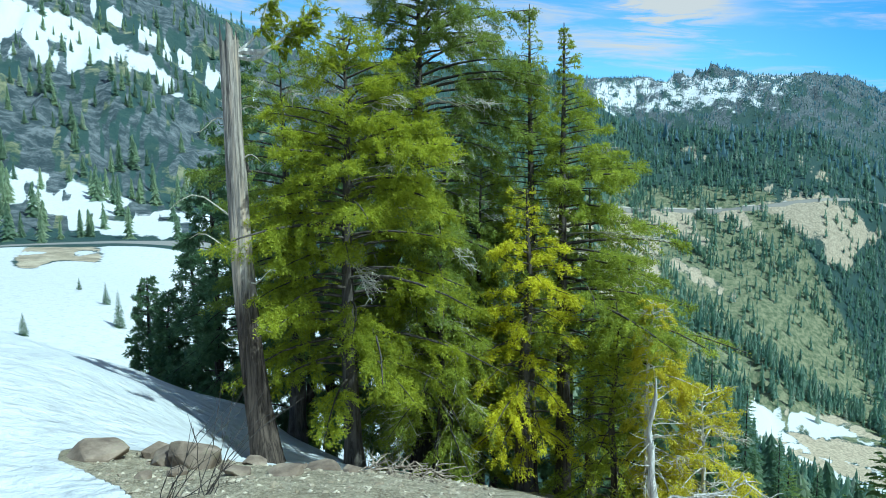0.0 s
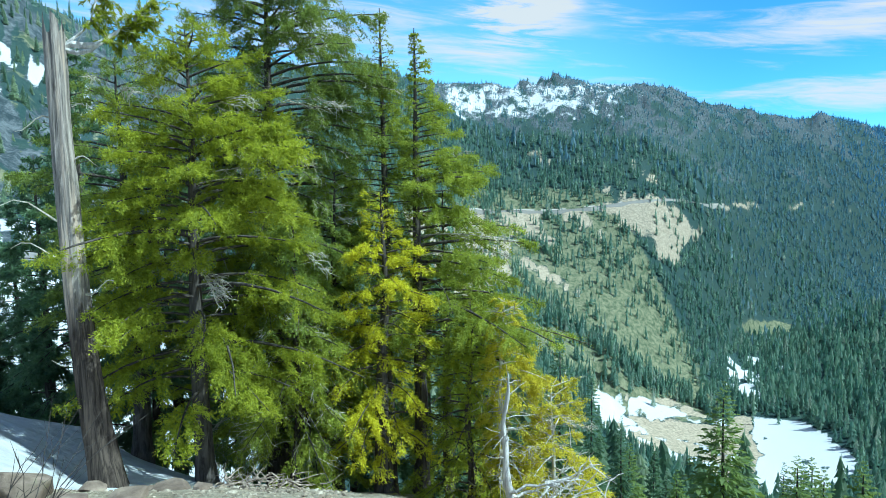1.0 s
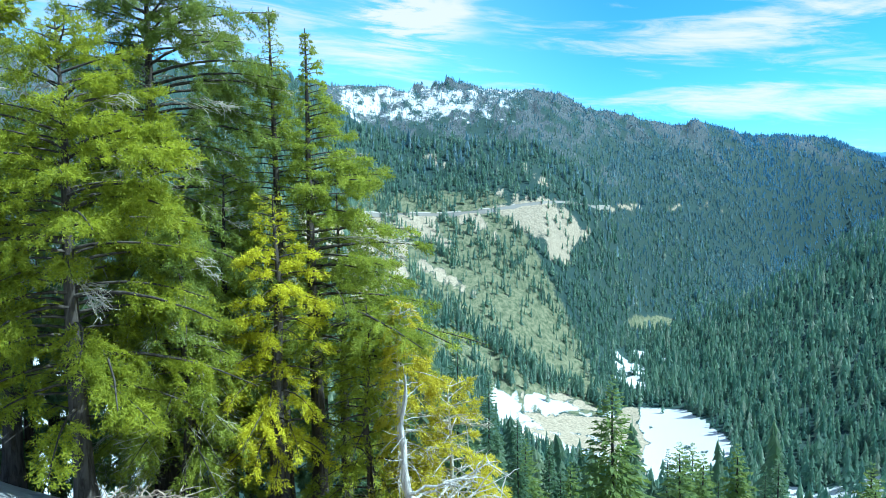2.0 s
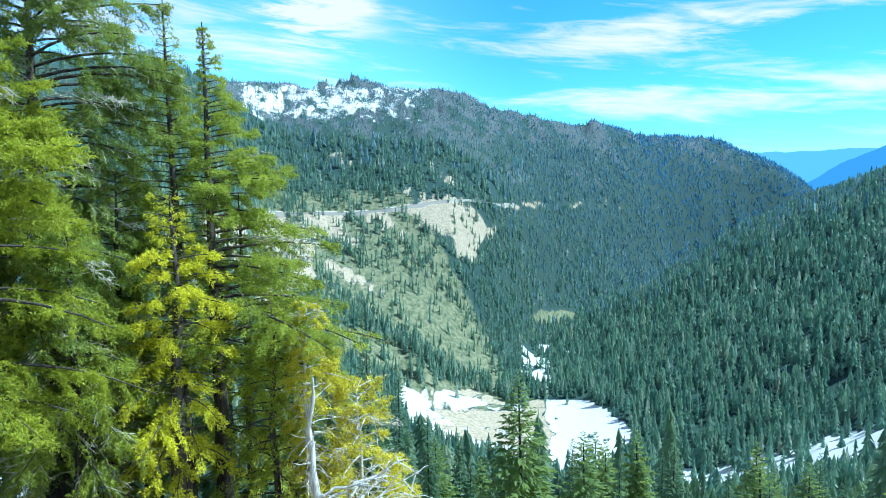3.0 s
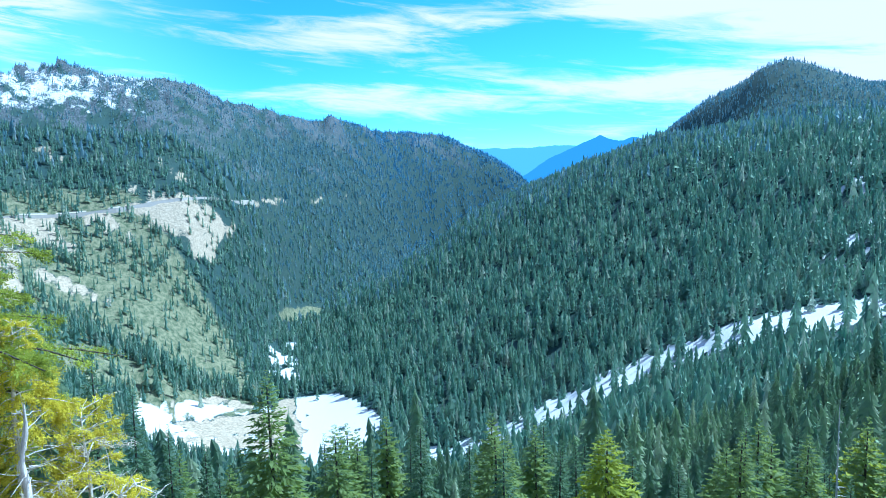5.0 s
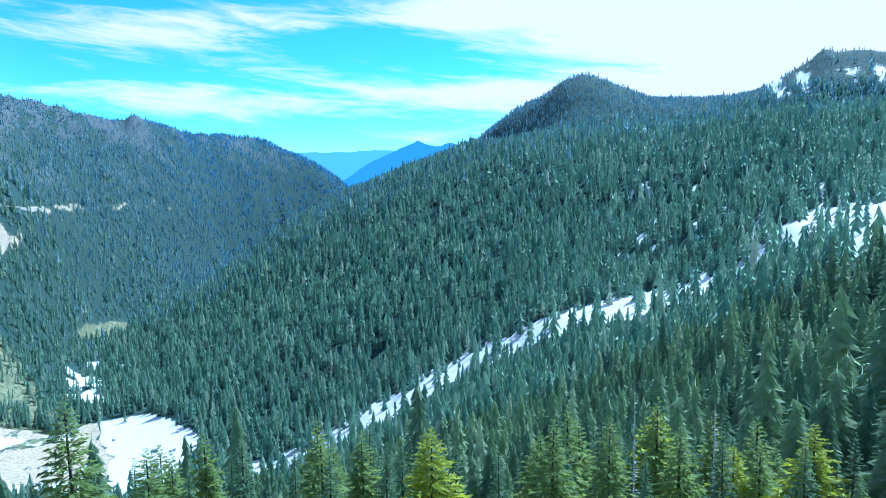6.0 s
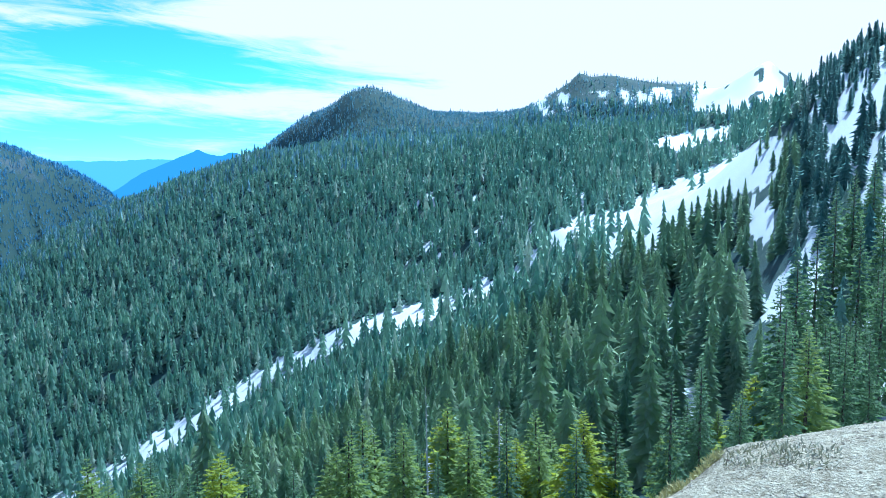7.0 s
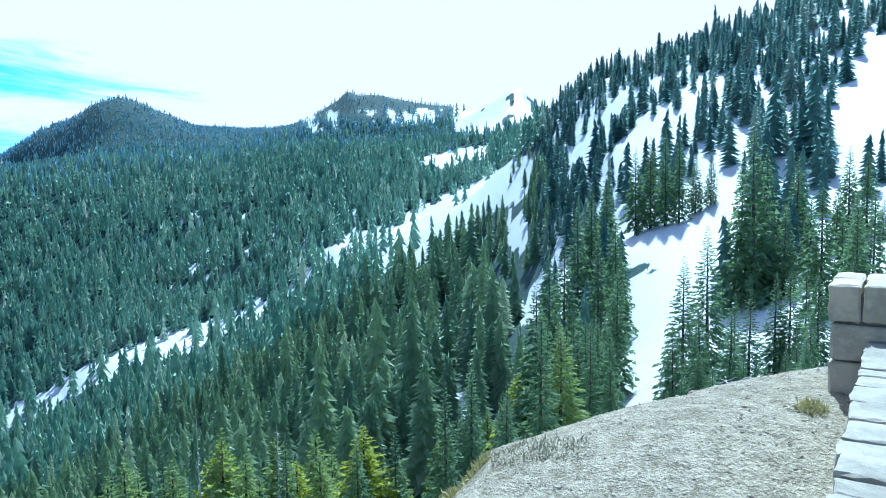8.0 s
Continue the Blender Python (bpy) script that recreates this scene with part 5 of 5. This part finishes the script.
# small firs on the snow of the bowl
for kind, az, r, size in ((0, -31.3, 42, 1.5), (4, -29.1, 30, 1.0), (1, -25.1, 46, 2.6), (4, -25.9, 52, 1.8), (0, -27.6, 60, 1.2)):
    plant(kind, az, r, size=size, turn=az * 37)
gen = np.random.default_rng(77)
done = []
for _ in range(2500):
    az, r = gen.uniform(18, 108), math.sqrt(gen.uniform(36**2, 97**2))
    x, y = bearing(az, r)[:2]
    if any((x - p) ** 2 + (y - q) ** 2 < 4.4**2 for p, q in done) or abs(az - 35.5) < 2.5 and r < 60 or len(done) > 118:
        continue
    done.append((x, y))
    if r < 78 and 37 < az < 98:
        rise = gen.uniform(-22.8, -19.4) if az < 72 else gen.uniform(-21.5, -17.8)
        plant(int(gen.choice(6, p=[0.22, 0.14, 0.26, 0.2, 0.13, 0.05])), az, r, rise, turn=gen.uniform(0, 360))
    else:
        plant(int(gen.choice(6, p=[0.3, 0.2, 0.17, 0.13, 0.15, 0.05])), az, r, size=gen.uniform(6.5, 12.5), turn=gen.uniform(0, 360))
# young firs beyond the edge of the bench, in clumps on the snow
for _ in range(280):
    az = gen.uniform(99, 131)
    r = gen.uniform(12, 42) if gen.random() < 0.7 else gen.uniform(42, 115)
    if fbm(np.array([az * 0.35]), np.array([math.log(r) * 2.0]), 2, 9)[0] < 0.44 or r > 60 and 112 < az < 121:
        continue
    plant(int(gen.choice([0, 1, 4, 0])), az, r, size=r * gen.uniform(0.055, 0.12) if r < 42 else gen.uniform(5, 13), turn=gen.uniform(0, 360))


# ---- roadside wall of cut stone ----
WALL_WAY = Vector((0.745, -0.667, 0))
WALL_SIDE = Vector((0.667, 0.745, 0))
WALL_FOOT = Vector((0.141, -0.106, EYE + 0.06))


def at_wall(s, n, z):
    """A place along the wall, towards the valley and below the eye."""
    return WALL_FOOT + WALL_WAY * s + WALL_SIDE * n + Vector((0, 0, z))


def block(name, parent, mat, s0, s1, n0, n1, z0, z1, seed, rough=0.007):
    """A hewn block with worn, uneven edges."""
    rng = random.Random(seed)
    bm = bmesh.new()
    bmesh.ops.create_cube(bm, size=1)
    bmesh.ops.bevel(bm, geom=bm.edges[:], offset=0.05, segments=1, affect="EDGES")
    bmesh.ops.subdivide_edges(bm, edges=[e for e in bm.edges if e.calc_length() > 0.5], cuts=2, use_grid_fill=True)
    for v in bm.verts:
        s, n, z = (s0 + s1) / 2 + v.co.x * (s1 - s0), (n0 + n1) / 2 + v.co.y * (n1 - n0), (z0 + z1) / 2 + v.co.z * (z1 - z0)
        v.co = at_wall(s + rng.uniform(-rough, rough), n + rng.uniform(-rough, rough), z + rng.uniform(-rough, rough) * 0.6)
    return part(name, bm, mat, parent)


def stone_wall():
    rng = random.Random(4)
    wall = new("stone_wall")
    tagged(wall, "low roadside wall of mortared grey stone with a raised pier", "stone wall", kind="structure")
    end = 4.95
    core = block("mortar_core", wall, MORTAR, -3.5, end - 0.02, -0.30, 0.14, -1.95, -1.0, 1, 0.004)
    s = -3.5
    while s < end - 0.05:
        step = min(rng.uniform(0.15, 0.3), end - 0.02 - s)
        split = rng.uniform(-0.2, 0.05) if rng.random() < 0.45 else None
        for n0, n1 in ((-0.33, split - 0.008), (split + 0.008, 0.175)) if split is not None else ((-0.33, 0.175),):
            block("cap_stone", wall, CAPSTONE, s + 0.006, s + step - 0.006, n0, n1 + rng.uniform(-0.012, 0.012), -1.06, -0.95 + rng.uniform(-0.012, 0.012), rng.random(), 0.007)
        s += step
    for z0, z1 in ((-1.9, -1.68), (-1.67, -1.45), (-1.44, -1.25), (-1.24, -1.07)):
        s = -3.5
        while s < end - 0.05:
            step = min(rng.uniform(0.25, 0.55), end - 0.02 - s)
            for n0, n1 in ((0.08, 0.16), (-0.315, -0.24)):
                block("stone", wall, STONE, s + 0.006, s + step - 0.006, n0, n1, z0, z1, rng.random())
            s += step
    # the pier, five courses
    block("mortar_core", wall, MORTAR, end + 0.03, end + 0.68, -0.55, 0.36, -1.95, -0.70, 2, 0.003)
    courses = ((-0.86, -0.625, (0.40, 0.21, -0.2, -0.58)), (-1.10, -0.875, (0.385, 0.05, -0.57)), (-1.36, -1.115, (0.39, 0.16, -0.25, -0.57)), (-1.56, -1.375, (0.385, 0.09, -0.57)), (-1.9, -1.575, (0.38, 0.2, -0.1, -0.57)))
    for c, (z0, z1, cuts) in enumerate(courses):
        for k, (n1, n0) in enumerate(zip(cuts[:-1], cuts[1:])):
            for s0, s1 in ((end, end + 0.36), (end + 0.372, end + 0.72)):
                block("stone", wall, STONE, s0, s1, n0 + 0.007, n1 - 0.007, z0, z1, 10 * c + k + s0)


# ---- rocks, gravel and litter on the bank ----
def boulder(az, r, size, seed, label, flat=0.7, sink=0.25, mat=None):
    rng = random.Random(seed)
    bm = bmesh.new()
    for _ in range(17):
        v = Vector((rng.gauss(0, 1), rng.gauss(0, 1), rng.gauss(0, 1))).normalized() * rng.uniform(0.75, 1.1)
        bm.verts.new((max(-0.8, min(0.8, v.x)) * size * 1.2, max(-0.8, min(0.8, v.y)) * size * 0.95, max(-0.75, min(0.7, v.z)) * size * flat * 1.25))
    hull = bmesh.ops.convex_hull(bm, input=bm.verts[:])
    bmesh.ops.delete(bm, geom=[g for g in hull["geom_interior"] if isinstance(g, bmesh.types.BMVert)], context="VERTS")
    bmesh.ops.recalc_face_normals(bm, faces=bm.faces[:])
    bmesh.ops.bevel(bm, geom=bm.edges[:], offset=size * 0.03, segments=1, affect="EDGES")
    ob = part("rock", bm, mat or ROCK)
    z = float(ground_z(az, r)[0])
    ob.matrix_world = pose(*bearing(az, r, z + size * flat * (0.5 - sink)), rng.uniform(-12, 12), rng.uniform(-12, 12), rng.uniform(0, 360))
    tagged(ob, label, "rock", "rocks on the bank")


for k, (az, r, size, flat, label) in enumerate((
        (-27.2, 6.0, 0.26, 0.42, "flat brown slab at the edge of the snow"), (-23.2, 6.1, 0.15, 0.6, "low brown rock at the edge of the snow"), (-22.0, 5.8, 0.17, 0.75, "greenish angular rock on the bank"),
        (-20.1, 5.6, 0.22, 0.95, "pointed brown rock on the bank"), (-21.6, 5.2, 0.09, 0.6, "small dark rock on the gravel"), (-18.0, 5.4, 0.08, 0.5, "small grey rock on the gravel"), (-15.6, 5.6, 0.11, 0.4, "flat grey rock below the snag"),
        (-12.0, 5.6, 0.10, 0.5, "grey rock below the snag"), (-10.2, 5.4, 0.15, 0.4, "brown rock below the snag"), (-8.0, 5.2, 0.09, 0.45, "small brown rock on the bank"), (-17.0, 4.9, 0.13, 0.35, "flat brown rock set in gravel"),
        (-13.4, 4.8, 0.15, 0.3, "flat brown rock set in gravel"), (-24.0, 5.2, 0.07, 0.6, "small grey rock on the gravel"), (113.0, 6.0, 0.10, 0.5, "pale rock at the edge of the bench"), (119.4, 6.6, 0.16, 0.35, "long pale rock lying on the gravel"))):
    boulder(az, r, size, k + 3, label, flat)


def gravel(name, a0, a1, r0, r1, count, seed, small, large, label):
    """Loose angular stones strewn over the gravel."""
    gen = np.random.default_rng(seed)
    az, r = gen.uniform(a0, a1, count), np.sqrt(gen.uniform(r0 * r0, r1 * r1, count))
    c = cover(az, r, ground_z(az, r))
    keep = c["snow"] < 0.3
    az, r = az[keep], r[keep]
    n = len(az)
    size = small * (large / small) ** (gen.random(n) ** 2.5)
    base = np.array([(1, 0, 0), (-1, 0, 0), (0, 1, 0), (0, -1, 0), (0, 0, 0.7), (0, 0, -0.7)], float)
    faces = np.array([(0, 2, 4), (2, 1, 4), (1, 3, 4), (3, 0, 4), (2, 0, 5), (1, 2, 5), (3, 1, 5), (0, 3, 5)])
    v = base[None] * size[:, None, None] * gen.uniform(0.55, 1.25, (n, 6, 3)) + gen.normal(0, 0.18, (n, 6, 3)) * size[:, None, None]
    t = gen.uniform(0, 6.28, n)
    x, y = v[:, :, 0] * np.cos(t)[:, None] - v[:, :, 1] * np.sin(t)[:, None], v[:, :, 0] * np.sin(t)[:, None] + v[:, :, 1] * np.cos(t)[:, None]
    v = np.stack([x, y, v[:, :, 2] * 0.7], 2)
    v += np.stack([r * np.sin(np.radians(az)), r * np.cos(np.radians(az)), ground_z(az, r) + size * 0.15], 1)[:, None]
    ob = mesh_from(name, v.reshape(-1, 3), (faces[None] + np.arange(n)[:, None, None] * 6).reshape(-1, 3), PEBBLE_MIX)
    tagged(ob, label, "gravel", kind="stuff")


def pebble_mix():
    m, n = material("mixed_gravel_stone")
    tint = n.add("ShaderNodeNewGeometry").outputs["Random Per Island"]
    colour = n.mix(n.step(tint, 0.2, 1.0), (0.22, 0.18, 0.12), (0.54, 0.475, 0.355))
    colour = n.mix(n.step(n.noise(n.coords(), 30, 4, 0.7), 0.4, 0.7), colour, (0.27, 0.22, 0.16))
    n.surface(colour, 0.92, None, 0.2)
    return m


PEBBLE_MIX = pebble_mix()
gravel("bank_gravel", -28, 4, 4.0, 7.5, 3500, 1, 0.006, 0.032, "loose brown and grey stones on the bank")
gravel("bench_gravel", 92, 131, 3.4, 10.0, 7000, 2, 0.005, 0.019, "loose pale grey stones on the gravel bench")


def brushwood(az, r, seed, count, spread_m, mat, label):
    """A heap of dead roots and sticks."""
    gen = np.random.default_rng(seed)
    root = new("brushwood")
    root.location = bearing(az, r, float(ground_z(az, r)[0]))
    for _ in range(count):
        q = np.linspace(0, 1, 6)
        way = unit(gen.normal(0, 1, 3) * np.array([1, 0.8, 0.35]))
        start = gen.normal(0, spread_m, 3) * np.array([1, 0.5, 0.12]) + np.array([0, 0, 0.06])
        stick = tube(start + np.outer(q * gen.uniform(0.06, 0.24), way) + np.cumsum(gen.normal(0, 0.008, (6, 3)), 0), gen.uniform(0.003, 0.009) * (1 - 0.7 * q), 4)
        part_from("stick", *stick, mat, root)
    tagged(root, label, "dead wood")


STICKS = bark_material("tan_dead_sticks", (0.20, 0.16, 0.12), (0.46, 0.38, 0.29), 0.3, 25.0)
brushwood(-4.6, 5.2, 1, 46, 0.10, STICKS, "heap of tan bleached roots and sticks on the bank")
brushwood(-1.9, 5.0, 2, 40, 0.10, STICKS, "heap of grey dead sticks on the bank")
brushwood(121.2, 6.9, 3, 10, 0.18, WOOD_GREY, "bleached driftwood-like stick on the gravel")


def bare_shrub(az, r, seed, label):
    gen = np.random.default_rng(seed)
    pile = Pile()
    for _ in range(7):
        q = np.linspace(0, 1, 7)
        way = np.array([gen.normal(0.15, 0.45), gen.normal(0, 0.3), 1.0])
        pts = np.outer(q * gen.uniform(0.25, 0.55), way) + np.cumsum(gen.normal(0, 0.014, (7, 3)), 0)
        pile.add(*tube(pts, 0.0035 * (1 - 0.7 * q), 4))
        for _ in range(2):
            k = gen.integers(2, 6)
            pile.add(*tube(pts[k] + np.outer(np.linspace(0, 1, 4) * gen.uniform(0.08, 0.25), way + gen.normal(0, 0.5, 3)), np.array([0.0025, 0.002, 0.0015, 0.001]), 3))
    ob = mesh_from("bare_shrub", *pile.arrays(), BARK)
    ob.location = bearing(az, r, float(ground_z(az, r)[0]) - 0.02)
    tagged(ob, label, "shrub")


bare_shrub(-22.6, 4.35, 3, "leafless brown shrub at the foot of the bank")
bare_shrub(-19.6, 4.4, 4, "leafless brown shrub at the foot of the bank")


def low_shrub(az, r, wide, tall, count, seed, mat, label):
    """A mat of small upright leaves and stems close to the ground."""
    gen = np.random.default_rng(seed)
    n = count
    a, d = gen.uniform(0, 6.283, n), np.sqrt(gen.random(n)) * wide
    x, y = d * np.cos(a), d * np.sin(a) * 0.7
    centre = bearing(az, r)
    px, py = centre.x + x, centre.y + y
    z = ground_z(np.degrees(np.arctan2(px, py)), np.hypot(px, py))
    start = np.stack([x, y, z - z.mean() + gen.uniform(0, tall, n) * (1 - d / wide)], 1)
    way = unit(gen.normal(0, 0.7, (n, 3)) + np.array([0, 0, 0.8]))
    ob = mesh_from("low_shrub", *blades(start, way, gen.uniform(0.02, 0.06, n), gen.uniform(0.004, 0.010, n), gen), mat)
    ob.location = (centre.x, centre.y, float(z.mean()))
    tagged(ob, label, "shrub", "low plants on the gravel")


MAT_GREY = foliage_material("grey_green_leaves", (0.16, 0.16, 0.11), (0.34, 0.33, 0.24), 0.2)
MAT_MOSS = foliage_material("yellow_moss", (0.26, 0.24, 0.10), (0.46, 0.42, 0.20), 0.2)
for k, (az, r, wide, tall, count, mat, label) in enumerate((
        (105.5, 4.15, 0.26, 0.015, 260, MAT_GREY, "low mat of grey-green leaves on the gravel"), (109.0, 4.05, 0.2, 0.015, 160, MAT_GREY, "low mat of grey-green leaves on the gravel"), (101.6, 4.55, 0.16, 0.06, 600, MAT_MOSS, "tuft of yellow-green moss at the bench edge"),
        (99.2, 4.15, 0.14, 0.06, 500, MAT_MOSS, "tuft of yellow-green moss at the bench edge"),
        (126.4, 4.7, 0.11, 0.03, 300, MAT_MOSS, "yellow moss at the foot of the stone pier"), (120.6, 6.9, 0.15, 0.02, 250, MAT_MOSS, "patch of yellow moss on the gravel"), (117.0, 6.6, 0.18, 0.05, 500, MAT_GREY, "dry grey tuft on the gravel"))):
    low_shrub(az, r, wide, tall, count, k, mat, label)


def dead_spar(az, r, tip, seed, label):
    """A bare white trunk standing in the woods."""
    gen = np.random.default_rng(seed)
    place, tall = stand(az, r, tip)
    root = new("dead_tree")
    root.location = place
    q = np.linspace(0, 1, 10)
    pile = Pile()
    pile.add(*tube(np.stack([0.1 * np.sin(q * 5), 0 * q, tall * q], 1), 0.14 * (1 - 0.85 * q), 7))
    for _ in range(46):
        h = gen.uniform(0.25, 0.97)
        a = gen.uniform(0, 6.28)
        l = (1.15 - h) * gen.uniform(0.5, 1.6)
        p = np.linspace(0, 1, 4)
        pile.add(*tube(np.array([0, 0, tall * h]) + np.outer(p * l, [math.cos(a), math.sin(a), 0.05]) + np.outer(-0.25 * l * p * p, [0, 0, 1]), 0.03 * (1 - 0.8 * p), 3))
    part_from("trunk", *pile.arrays(), WOOD_GREY, root)
    tagged(root, label, "dead tree", SLOPE)


dead_spar(84.7, 48, -17.9, 1, "bare bleached dead tree among green firs")
dead_spar(78.6, 55, -16.8, 2, "bare bleached dead tree among green firs")
stone_wall()
